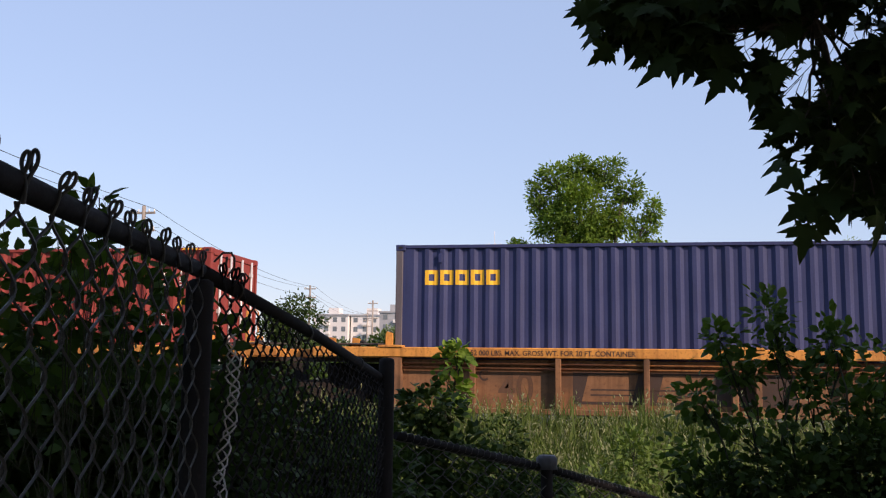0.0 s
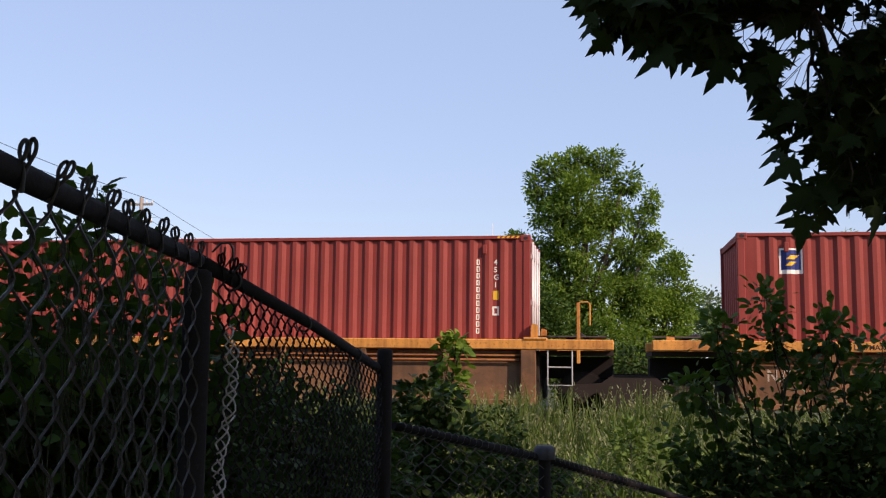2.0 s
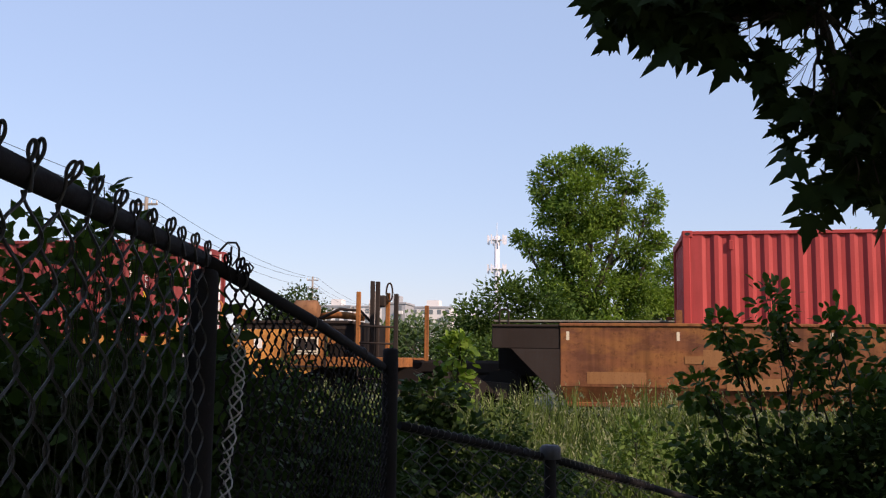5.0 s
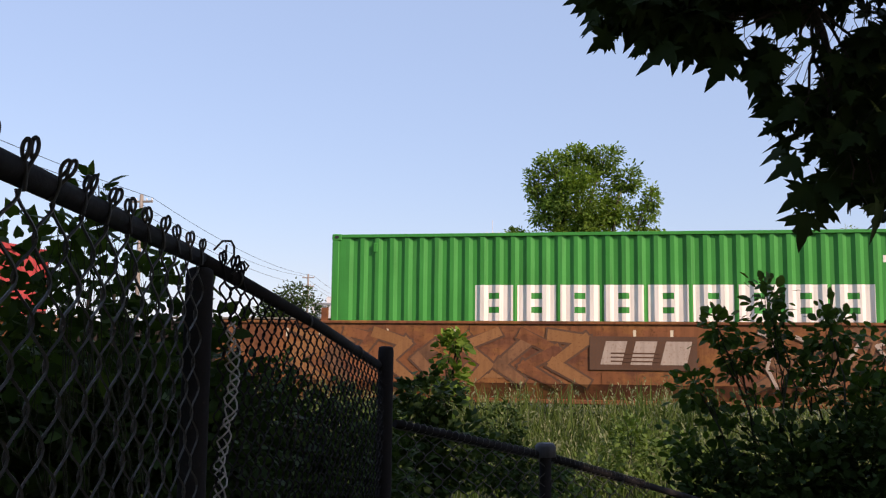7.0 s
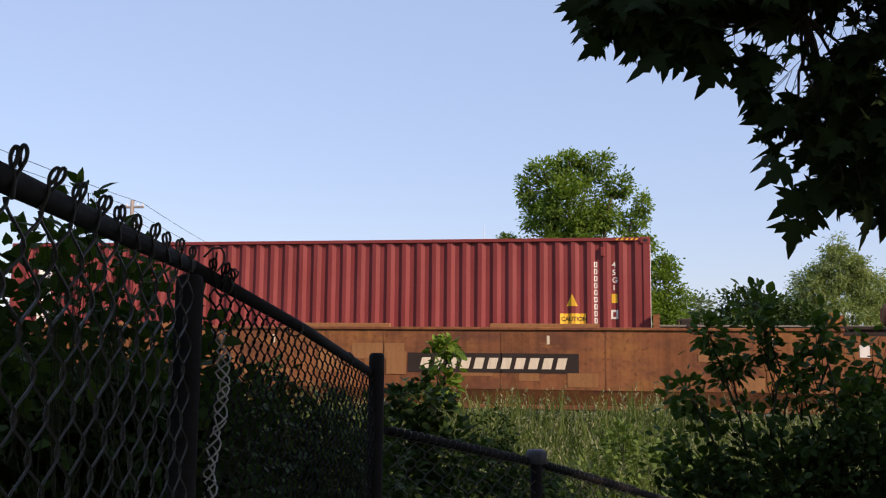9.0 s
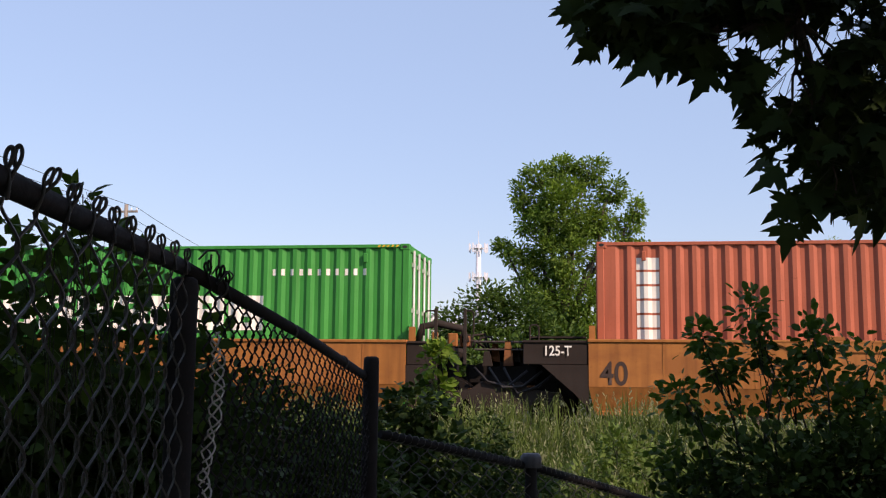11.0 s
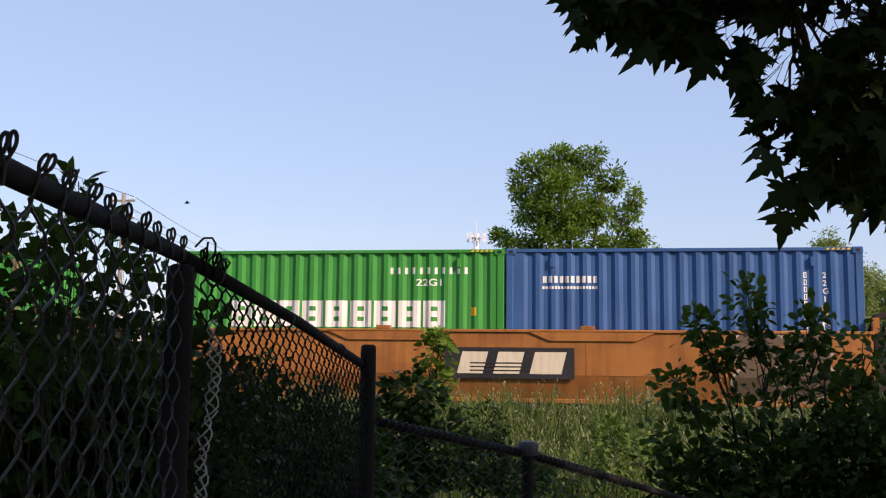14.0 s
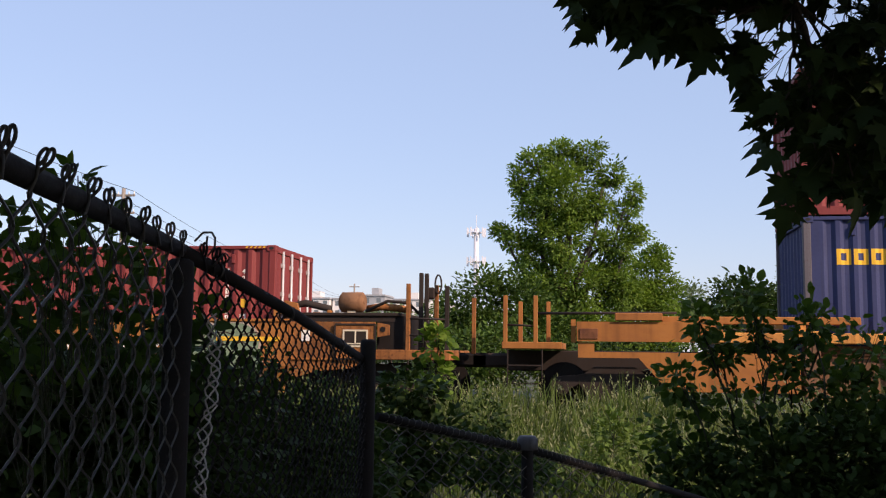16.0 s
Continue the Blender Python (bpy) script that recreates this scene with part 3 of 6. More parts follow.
c = container("green", "bright green container with tall white name blocks", 84.47, L40, HC)
mark(c, blocks(2.63, 1.31, 9.48, 1.95, 9, 0.10, hole="slots"), "white", L40, "tall white name blocks")
mark(c, blocks(L40 - 2.65, HC - 0.57, L40 - 0.75, HC - 0.45, 11, 0.62), "white", L40)
mark(c, lettering("45G1", L40 - 1.95, HC - 0.80, 0.135, 1.3), "white", L40, name="type_code")
mark(c, blocks(L40 - 0.72, HC - 1.14, L40 - 0.6, HC - 0.98, 1, 0, hole=0.3), "white", L40, name="sticker")
mark(c, blocks(L40 - 0.72, HC - 1.4, L40 - 0.6, HC - 1.22, 1, 0), "yellow", L40, name="sticker")
c = container("maroon", "maroon container with white upright name blocks", 103.88, L40, HC)
mark(c, blocks(0.58, 1.32, 0.86, 2.5, 3, 0.3, True, hole=0), "white", L40, "white name blocks")
plates(c, L40, HC, "45G1")
mark(c, lettering("CAUTION", L40 - 1.55, 1.42, 0.075, 0.95), "black", L40, name="caution_text").location.y = -0.003
mark(c, blocks(L40 - 1.57, 1.26, L40 - 1.12, 1.55, 1, 0), "yellow", L40, "yellow caution plate")
bm = bmesh.new()
bm.faces.new([bm.verts.new(p) for p in ((L40 - 1.46, 0, 1.68), (L40 - 1.26, 0, 1.68), (L40 - 1.36, 0, 1.9))])
mark(c, bm, "yellow", L40, name="warning_triangle")
c = container("green", "bright green corrugated container with white name blocks", 125.45, L40, HC)
mark(c, blocks(2.63, 1.31, 9.48, 1.95, 9, 0.10, hole="slots"), "white", L40, "tall white name blocks")
mark(c, blocks(L40 - 2.65, HC - 0.57, L40 - 0.75, HC - 0.45, 11, 0.62), "white", L40)
c = container("coral", "faded coral-orange container with white upright name blocks", 141.0, L40, HC)
mark(c, blocks(0.69, 1.12, 1.08, 2.63, 6, 0.16, True, hole=0), "white", L40, "white name blocks")
plates(c, L40, HC, "45G1")
c = container("maroon", "short maroon container beside a short green one", 156.53, L20, STD)
plates(c, L20, STD, "22G1")
c = container("green", "short bright green container with white name blocks", 162.67, L20, STD, doors=False, posts="worn_green")
mark(c, blocks(0.95, 1.18, 5.02, 1.66, 9, 0.10, hole="slots"), "white", L20, "white name blocks")
mark(c, blocks(L20 - 2.12, STD - 0.45, L20 - 0.62, STD - 0.33, 11, 0.62), "white", L20)
mark(c, lettering("22G1", L20 - 1.6, STD - 0.66, 0.125, 1.3), "white", L20, name="type_code")
mark(c, blocks(L20 - 0.6, STD - 1.2, L20 - 0.5, STD - 1.05, 1, 0), "yellow", L20, name="sticker")
c = container("green", "short bright green container beside a short blue one", 172.1, L20, STD)
mark(c, blocks(0.95, 1.18, 5.02, 1.66, 9, 0.10, hole="slots"), "white", L20, "white name blocks")
mark(c, blocks(L20 - 2.12, STD - 0.45, L20 - 0.62, STD - 0.33, 11, 0.62), "white", L20)
mark(c, lettering("22G1", L20 - 1.6, STD - 0.66, 0.125, 1.3), "white", L20, name="type_code")
mark(c, blocks(L20 - 0.6, STD - 1.2, L20 - 0.5, STD - 1.05, 1, 0), "yellow", L20, name="sticker")
c = container("blue", "short mid-blue container with small white name blocks", 178.19, L20, STD, doors=False)
mark(c, blocks(0.64, STD - 0.61, 1.62, STD - 0.49, 10, 0.34), "white", L20, "white name blocks")
mark(c, blocks(0.64, STD - 0.72, 1.62, STD - 0.67, 18, 0.3), "white", L20)
plates(c, L20, STD, "22G1")
c = container("maroon", "dull crimson container with white upright name blocks", 187.63, L40, STD)
mark(c, blocks(0.56, 1.05, 0.84, 2.26, 3, 0.3, True, hole=0), "white", L40, "white name blocks")
plates(c, L40, STD, "42G1")
c = container("navy", "dark navy container carrying another on its roof", 209.19, L40, HC, 0.52, posts="worn_navy")
mark(c, blocks(0.52, 2.06, 1.92, 2.33, 5, 0.14, hole=0.3), "yellow", L40, "yellow name blocks")
c = container("maroon", "dark maroon container stacked on a navy one", 209.19, L40, STD, 0.53 + HC)

# ---- rail cars ----
cars = []


def stencil(root, text, x, z, size, color, y, squeeze=0.85):
    ob = part("stencil", lettering(text, x, z, size, squeeze), M[color], root)
    ob.location.y = y
    return ob


def plain_mark(root, bm, color, y, label="", name="marking"):
    if name == "marking":
        return split_marks(name, bm, color, root, label, y)
    ob = part(name, bm, M[color], root, label)
    ob.location.y = y
    return ob


def squiggle(points, width, bm=None):
    """A flat sprayed stroke through points (x, z)."""
    bm = bm or bmesh.new()
    prev = None
    for i, (x, z) in enumerate(points):
        a, b = points[max(0, i - 1)], points[min(len(points) - 1, i + 1)]
        d = Vector((b[0] - a[0], b[1] - a[1])).normalized() * width / 2
        cur = (bm.verts.new((x - d.y, 0, z + d.x)), bm.verts.new((x + d.y, 0, z - d.x)))
        if prev:
            bm.faces.new((prev[0], prev[1], cur[1], cur[0]))
        prev = cur
    return bm


def scrawl(root, x0, z0, x1, z1, seed, y, color="chalk", strokes=5, width=0.03, fold=0.0):
    rng = np.random.default_rng(seed)
    bm = bmesh.new()
    for k in range(strokes):
        cx = x0 + (k + 0.5) / strokes * (x1 - x0)
        a0, w, h = rng.uniform(0, 6.3), (x1 - x0) / strokes * 0.5, (z1 - z0) / 2
        n = rng.integers(1, 3)
        squiggle([(cx + w * math.sin(a0 + n * u * 4.4) * (0.5 + u * 0.5), (z0 + z1) / 2 + h * math.cos(a0 * 1.7 + u * 5.0)) for u in np.linspace(0, 1, 11)], width, bm)
        bm.verts.ensure_lookup_table()
        for i, v in enumerate(bm.verts[k * 22:]):
            v.co.y -= 0.0003 * k + 0.00003 * (i // 2)
            if fold:
                v.co.y += 0.17 * max(0.0, fold - v.co.z) / (fold - 0.27)
    return split_marks("spray_mark", bm, color, root, "", y)


def graffiti(root, x0, z0, x1, z1, seed, y, fill, edge, count, wide=0.17, fold=0.6):
    """Bold angular sprayed letters that cannot be read: outlined strokes over one another."""
    rng = np.random.default_rng(seed)
    step, high = (x1 - x0) / count, z1 - z0
    for k in range(count):
        cx = x0 + (k + 0.5) * step
        way = 1 if rng.random() < 0.6 else -1
        knots = [(cx - way * step * rng.uniform(0.3, 0.6), z1 - high * rng.uniform(0, 0.15)), (cx + way * step * rng.uniform(0.2, 0.7), z1 - high * rng.uniform(0.15, 0.4)),
                 (cx - way * step * rng.uniform(0.1, 0.5), z0 + high * rng.uniform(0.3, 0.5)), (cx + way * step * rng.uniform(0.3, 0.8), z0 + high * rng.uniform(0, 0.15))]
        if k % 3 == 1:
            knots = knots[1:]
        for color, w, lift in ((edge, wide * 1.4, 0.0), (fill[k % len(fill)], wide, 0.004)):
            bm = bmesh.new()
            for n, (a, b) in enumerate(zip(knots, knots[1:])):
                way = Vector((b[0] - a[0], b[1] - a[1])).normalized()
                off = Vector((-way.y, way.x)) * w * 0.5
                quad = [Vector(a) - way * w * 0.42 + off, Vector(a) - way * w * 0.42 - off, Vector(b) + way * w * 0.42 - off * 0.8, Vector(b) + way * w * 0.42 + off * 0.8]
                bm.faces.new([bm.verts.new((q.x, -lift - 0.0007 * k - 0.0002 * n, min(z1 + 0.03, max(z0 - 0.03, q.y)))) for q in quad])
            bmesh.ops.bisect_plane(bm, geom=bm.verts[:] + bm.edges[:] + bm.faces[:], plane_co=(0, 0, fold), plane_no=(0, 0, 1))
            for v in bm.verts:
                v.co.y += 0.17 * max(0.0, fold - v.co.z) / (fold - 0.27)
            split_marks("spray_mark", bm, color, root, "", y)


def handhold(root, x, y, z0, z1, wide=0.18, color="soot"):
    bm = tube([(x, y, z0), (x, y, z1 - 0.04), (x + 0.04, y, z1), (x + wide - 0.04, y, z1), (x + wide, y, z1 - 0.04), (x + wide, y, z1 - 0.4)], 0.016, 5)
    return part("handrail", bm, M[color], root)


def ladder(root, x, y, z0, z1, wide=0.42, color="galv", rungs=2):
    bm = tube([(x, y, z1), (x, y, z0), (x + wide, y, z0), (x + wide, y, z1)], 0.014, 5)
    for k in range(1, rungs):
        z = z0 + (z1 - z0) * k / rungs
        tube([(x, y, z), (x + wide, y, z)], 0.013, 5, bm)
    return part("ladder", bm, M[color], root)


def wheel_truck(x):
    """A two-axle truck with side frames; its wheelsets turn."""
    root = thing("rail_truck", "sooty cast-steel two-axle rail truck under a car joint", "rail truck", "trucks under the train")
    for y in (-1.0, 1.0):
        pts = [(-1.15, 0.38), (-1.05, 0.62), (-0.55, 0.66), (-0.35, 0.80), (0.35, 0.80), (0.55, 0.66), (1.05, 0.62), (1.15, 0.38), (0.9, 0.34), (0.62, 0.5), (0.42, 0.22), (-0.42, 0.22), (-0.62, 0.5), (-0.9, 0.34)]
        part("side_frame", prism(pts, y - 0.07, y + 0.07), M["soot"], root)
        for k in (-0.13, 0.0, 0.13):
            bm = tube([(k + 0.045 * math.cos(a), y + 0.045 * math.sin(a), 0.28 + 0.3 * a / 38) for a in np.linspace(0, 38, 40)], 0.013, 4)
            part("spring", bm, M["soot"], root)
    part("bolster", box(-0.2, -1.0, 0.45, 0.2, 1.0, 0.72, 0.02), M["grime_shade"], root)
    for ax in (-0.89, 0.89):
        bm = tube([(0, -1.15, 0), (0, 1.15, 0)], 0.075, 10)
        ws = part("wheelset", bm, M["grime_shade"], root)
        ws.location = (ax, 0, 0.42)
        for y in (-0.74, 0.74):
            bm = disc((0, y, 0), 0.42, (0, 1, 0), 0.12, 28)
            disc((0, y - 0.05 * (1 if y > 0 else -1), 0), 0.455, (0, 1, 0), 0.03, 28, bm)
            part("wheel", bm, M["grime_shade"], ws)
        for y in (-1.13, 1.13):
            bm = disc((0, y, 0), 0.11, (0, 1, 0), 0.09, 10)
            for k in range(3):
                a = k * 2.094
                disc((0.06 * math.cos(a), y * 1.045, 0.06 * math.sin(a)), 0.02, (0, 1, 0), 0.05, 6, bm)
            part("axle_cap", bm, M["soot"], ws)
        cars.append((ws, ax))
    moving.append((root, x, MID, 0.0))
    return root


def well(root, x0, x1, low=0.27):
    part("well_floor", box(x0, 0.0, low, x1, WIDE, low + 0.08), M["soot"], root)


def car_ribbed(start, seed, label, texts):
    """A well car with a bright top sill over recessed, ribbed side panels."""
    root = thing("well_car", label, "rail car", "cars of the train")
    rng = np.random.default_rng(seed)
    well(root, -0.1, L40 + 0.1)
    left, right = -1.46, L40 + 1.45
    for y in (-0.25, WIDE + 0.02):
        part("sill", box(left, y, 1.23, right, y + 0.23, 1.41, 0.015), M["sill"], root, "yellow-orange sill")
        part("side_panel", box(0.12, y + 0.17, 0.30, L40 - 0.12, y + 0.19, 1.2), M["panel"], root, "dirty tan side panel")
        part("lower_chord", box(-0.1, y + 0.06, 0.26, L40 + 0.1, y + 0.2, 0.36, 0.01), M["panel"], root)
        if y < 0:
            for z in (1.13, 1.05):
                part("brake_pipe", tube([(0.1, y + 0.1, z), (L40 * 0.5, y + 0.1, z - 0.012), (L40 - 0.1, y + 0.1, z)], 0.02, 6), M["rusty"], root)
    if seed == 4:
        part("drain_pipe", tube([(3.2, -0.15, 1.10), (3.34, -0.15, 1.07), (3.58, -0.15, 0.87), (3.68, -0.15, 0.83), (3.78, -0.15, 0.87), (3.98, -0.15, 1.07), (4.1, -0.15, 1.10)], 0.022, 6), M["soot"], root)
    rib = mesh_of("rib", box(-0.05, 0, 0.3, 0.05, 0.22, 1.235, 0.008), M["panel"])
    for x in (1.45, 2.95, 4.45, 5.9, 6.28, 7.72, 9.22, 10.72):
        share("rib", rib, root, pose(x, -0.24, 0))
        share("rib", rib, root, pose(x, WIDE + 0.02, 0))
    me = mesh_of("end_post", box(-0.13, 0, 0.28, 0.13, 0.22, 1.235, 0.01), M["panel"])
    for x in (0.05, L40 - 0.02):
        share("end_post", me, root, pose(x, -0.235, 0))
        share("end_post", me, root, pose(x, WIDE + 0.015, 0))
    for x, w in ((5.8, 0.6), (3.0, 0.0), (-0.25, 0.45), (L40 - 0.1, 0.4)):
        if w:
            part("sill_cap", box(x, -0.27, 1.40, x + w, -0.01, 1.445, 0.008), M["sill"], root)
    # container guides at the corners
    for x in (-0.14, L40 + 0.02):
        for y in (-0.12, WIDE + 0.02):
            part("guide", prism([(x, 1.40), (x + 0.12, 1.40), (x + 0.12, 1.66), (x + 0.02, 1.69), (x, 1.6)], y, y + 0.1), M["sill"], root)
    # end platforms, bolsters and their gear
    for a, b, sgn in ((left, -0.1, -1), (L40 + 0.1, right, 1)):
        part("end_deck", box(a, 0.0, 1.14, b, WIDE, 1.22), M["soot"], root)
        part("bulkhead", box(b - 0.06 if sgn < 0 else a, 0.0, 0.32, b if sgn < 0 else a + 0.06, WIDE, 1.2), M["soot"], root)
        part("center_beam", box(a, 0.75, 0.72, b, WIDE - 0.75, 1.12, 0.02), M["grime_shade"], root)
        mx = (a + b) / 2
        part("walkway", box(mx - 0.65, 0.15, 1.46, mx + 0.55, 0.75, 1.485), M["steel"], root, "grey grated walkway")
        for k in range(3):
            x = mx - 0.5 + k * 0.42 + rng.uniform(-0.05, 0.05)
            h = rng.uniform(0.12, 0.36)
            part("bracket", prism([(x, 1.22), (x + 0.2, 1.22), (x + 0.16, 1.22 + h), (x + 0.03, 1.24 + h)], -0.02 + 0.3 * k, 0.08 + 0.3 * k), M["sill"], root)
        bm = tube([(mx - 0.3, 0.3, 1.35), (mx + 0.1, 0.35, 1.52), (mx + 0.4, 0.3, 1.3)], 0.035, 6)
        part("air_hose", bm, M["black"], root)
    x = L40 + 0.82
    part("ladder_post", box(x, -0.24, 1.0, x + 0.06, -0.18, 2.05, 0.006), M["sill"], root)
    handhold(root, x + 0.03, -0.21, 1.4, 2.06, 0.2, "sill")
    ladder(root, x - 0.5, -0.2, 0.62, 1.24)
    for text, tx, tz, size, color in texts:
        stencil(root, text, tx, tz, size, color, -0.083 if tz < 1.2 else -0.254)
    limit = lettering("52 000 LBS. MAX. GROSS WT. FOR 20 FT. CONTAINER", 0, 0, 0.088)
    long = max(v.co.x for v in limit.verts)
    for v in limit.verts:
        v.co.x, v.co.z = 1.42 + v.co.x * 2.85 / long, v.co.z + 1.275
    part("load_limit_text", limit, M["dark_mark"], root).location.y = -0.2535
    if seed % 2:
        plain_mark(root, flat(bmesh.new(), 3.2, 0.45, 6.9, 1.0), "dark_mark", -0.0825)
        for k, xx in enumerate((3.35, 4.62)):
            plain_mark(root, flat(bmesh.new(), xx, 0.5, xx + 0.85, 0.96, 0.25), "panel", -0.0845, "tan slanted shape")
        plain_mark(root, flat(flat(bmesh.new(), 3.5, 0.60, 5.9, 0.625), 3.5, 0.69, 5.9, 0.715), "dark_mark", -0.0865)
    else:
        stencil(root, "N.O.", 0.42, 0.74, 0.2, "chalk", -0.0835)
        plain_mark(root, squiggle([(1.1, 0.74), (1.12, 0.98), (1.3, 0.78), (1.1, 0.76)], 0.022), "chalk", -0.0835)
        scrawl(root, 4.7, 1.26, 5.45, 1.39, seed + 3, -0.2535, "white", 4, 0.018)
        scrawl(root, 9.4, 0.45, 10.6, 1.0, seed + 7, -0.083)
    moving.append((root, start, TRACK_Y, 0))
    return root


def car_smooth(start, seed, label, color, top, left, right, box_l, texts, patches=True, tail=False):
    """A well car with tall smooth sides and sign boxes over its trucks."""
    root = thing("well_car", label, "rail car", "cars of the train")
    rng = np.random.default_rng(seed)
    a, b = left, L40 + right
    well(root, a + 0.3, b - 0.3)
    for y in (-0.24, WIDE + 0.1):
        near = y < 0
        fold = 0.74 if color == "orange" else 0.6
        part("side_plate", box(a, y, fold, b, y + 0.06, top), M[color], root)
        bm = prism([(a, fold), (a + 0.1, 0.27), (b - 0.1, 0.27), (b, fold)], y + 0.004, y + 0.05)
        for v in bm.verts:
            v.co.y += (0.17 if near else -0.17) * (fold - v.co.z) / (fold - 0.27)
        part("lower_plate", bm, M[color], root)
        for x in (1.1, 2.6, 4.9, 7.5, 9.6, 11.4):
            part("weld_seam", box(x, y - 0.006, fold, x + 0.02, y, top - 0.03), M[color], root)
        part("top_chord", box(a - 0.02, y - 0.03, top - 0.03, b + 0.02, y + 0.14, top + 0.025, 0.01), M[color], root)
        part("bottom_chord", box(a + 0.1, y + (0.12 if near else -0.12), 0.25, b - 0.1, y + (0.24 if near else 0.0), 0.33, 0.01), M[color], root)
        for x0, x1 in ((a - box_l, a - 0.01), (b + 0.01, b + box_l * 0.62))[:1 if tail else 2]:
            part("end_box", box(x0, y + 0.02, top - 0.42, x1, y + 0.1, top - 0.01, 0.012), M["soot"], root, "dark sign box")
            part("box_frame", box(x0, y - 0.01, top - 0.04, x1, y + 0.04, top + 0.0, 0.005), M["soot"], root)
        part("gusset", prism([(a, top - 0.42), (a, 0.36), (a - 0.25, 0.62), (a - box_l * 0.72, top - 0.42)], y + 0.01, y + 0.05), M["soot"], root)
        if not tail:
            part("gusset", prism([(b, top - 0.42), (b, 0.36), (b + 0.2, 0.62), (b + box_l * 0.5, top - 0.42)], y + 0.01, y + 0.05), M["soot"], root)
        if near:
            for u in range(2 if color == "orange" else 0):
                x = 2.9 + u * 3.6
                part("lift_pocket", prism([(x, top - 0.01), (x + 0.38, top - 0.17), (x + 1.85, top - 0.17), (x + 2.2, top - 0.01)], y - 0.03, y + 0.02), M[color], root)
                part("stacking_pad", box(x + 0.9, y - 0.03, top + 0.02, x + 1.15, y + 0.12, top + 0.09, 0.008), M[color], root)
            if color != "orange":
                for x in np.arange(a + 0.1, b, 0.62):
                    if rng.random() < 0.35:
                        plain_mark(root, flat(bmesh.new(), x, top - 0.27, x + 0.05, top - 0.12), "cream", y - 0.003)
    for k in range(3):
        part("crossbearer", box(2.5 + k * 3.6, -0.2, 0.2, 2.7 + k * 3.6, WIDE + 0.2, 0.3), M["soot"], root)
    if patches:
        for i in range(11):
            x, z = rng.uniform(a + 0.2, b - 1.2), rng.uniform(0.55, top - 0.5)
            plain_mark(root, flat(bmesh.new(), x, z, x + rng.uniform(0.3, 1.0), z + rng.uniform(0.12, 0.3)), "patch", -0.2425 - 0.0007 * i, name="paint_patch")
    # bulkheads, decks and end gear
    for x0, x1, sgn in ((a - box_l, a, -1), (b, b + box_l * 0.62, 1)):
        part("end_deck", box(x0, 0.0, top - 0.16, x1, WIDE, top - 0.08), M["soot"], root)
        part("bulkhead", box(x1 - 0.06 if sgn < 0 else x0, 0.0, 0.3, x1 if sgn < 0 else x0 + 0.06, WIDE, top - 0.1), M["soot"], root)
        part("center_beam", box(x0, 0.75, 0.74, x1, WIDE - 0.75, top - 0.16, 0.02), M["grime_shade"], root)
        part("draft_gear", tube([(x0 + 0.1, 1.22, 1.0), (x1 - 0.1, 1.22, 1.0)], 0.16, 8), M["rusty"], root)
    if color != "orange":
        part("walkway", box(a - box_l, 0.1, top + 0.06, -0.15, 0.7, top + 0.09), M["grating"], root, "grey grated walkway")
        part("walkway", box(L40 + 0.15, 0.1, top + 0.06, b + box_l * 0.5, 0.7, top + 0.09), M["grating"], root, "grey grated walkway")
    else:
        part("walkway", box(a - box_l + 0.1, 0.1, top + 0.05, a - 0.05, 0.7, top + 0.08), M["soot"], root)
        bm = tube([(L40 + 0.12, 0.3, top), (L40 + 0.2, 0.3, top + 0.28), (L40 + 0.5, 0.35, top + 0.34), (L40 + 0.95, 0.35, top + 0.24), (L40 + 1.0, 0.35, top)], 0.07, 8)
        part("brake_cylinder", bm, M["soot"], root)
    for x in (-0.14, L40 + 0.03):
        for y in (-0.12, WIDE + 0.02):
            part("guide", prism([(x, top), (x + 0.11, top), (x + 0.11, top + 0.26), (x, top + 0.26)], y, y + 0.09), M[color], root)
    for k in range(7):
        x, w, h = L40 + 0.15 + rng.uniform(0, 1.0), rng.uniform(0.08, 0.3), rng.uniform(0.1, 0.3)
        y, z = rng.uniform(0.05, 1.4), top - 0.08
        if k % 2:
            part("brake_gear", box(x, y, z, x + w, y + rng.uniform(0.1, 0.3), z + h, 0.012), M[("rusty", "soot", color)[k % 3]], root)
        else:
            part("pipe", tube([(x, y, z), (x + w * 0.3, y, z + h), (x + w * 1.6, y + 0.1, z + h * 1.1), (x + w * 2.2, y + 0.1, z)], 0.025, 6), M["soot"], root)
    e = b + box_l * 0.45
    for x in () if tail else (e, e + 0.52):
        part("ladder_post", box(x, -0.24, 0.75 if x == e else 1.1, x + 0.055, -0.19, top + 0.58, 0.006), M["soot"], root)
    if tail:
        e = a - box_l + 0.35
    handhold(root, e - 0.18, -0.21, top + 0.1, top + 0.54, 0.2)
    handhold(root, e + 0.54, -0.21, top + 0.1, top + 0.54, 0.16)
    handhold(root, a - box_l + 0.1, 0.1, top, top + 0.28, 0.16)
    for text, tx, tz, size, tcolor in texts:
        stencil(root, text, tx, tz, size, tcolor, -0.246)
    moving.append((root, start, TRACK_Y, 0))
    return root

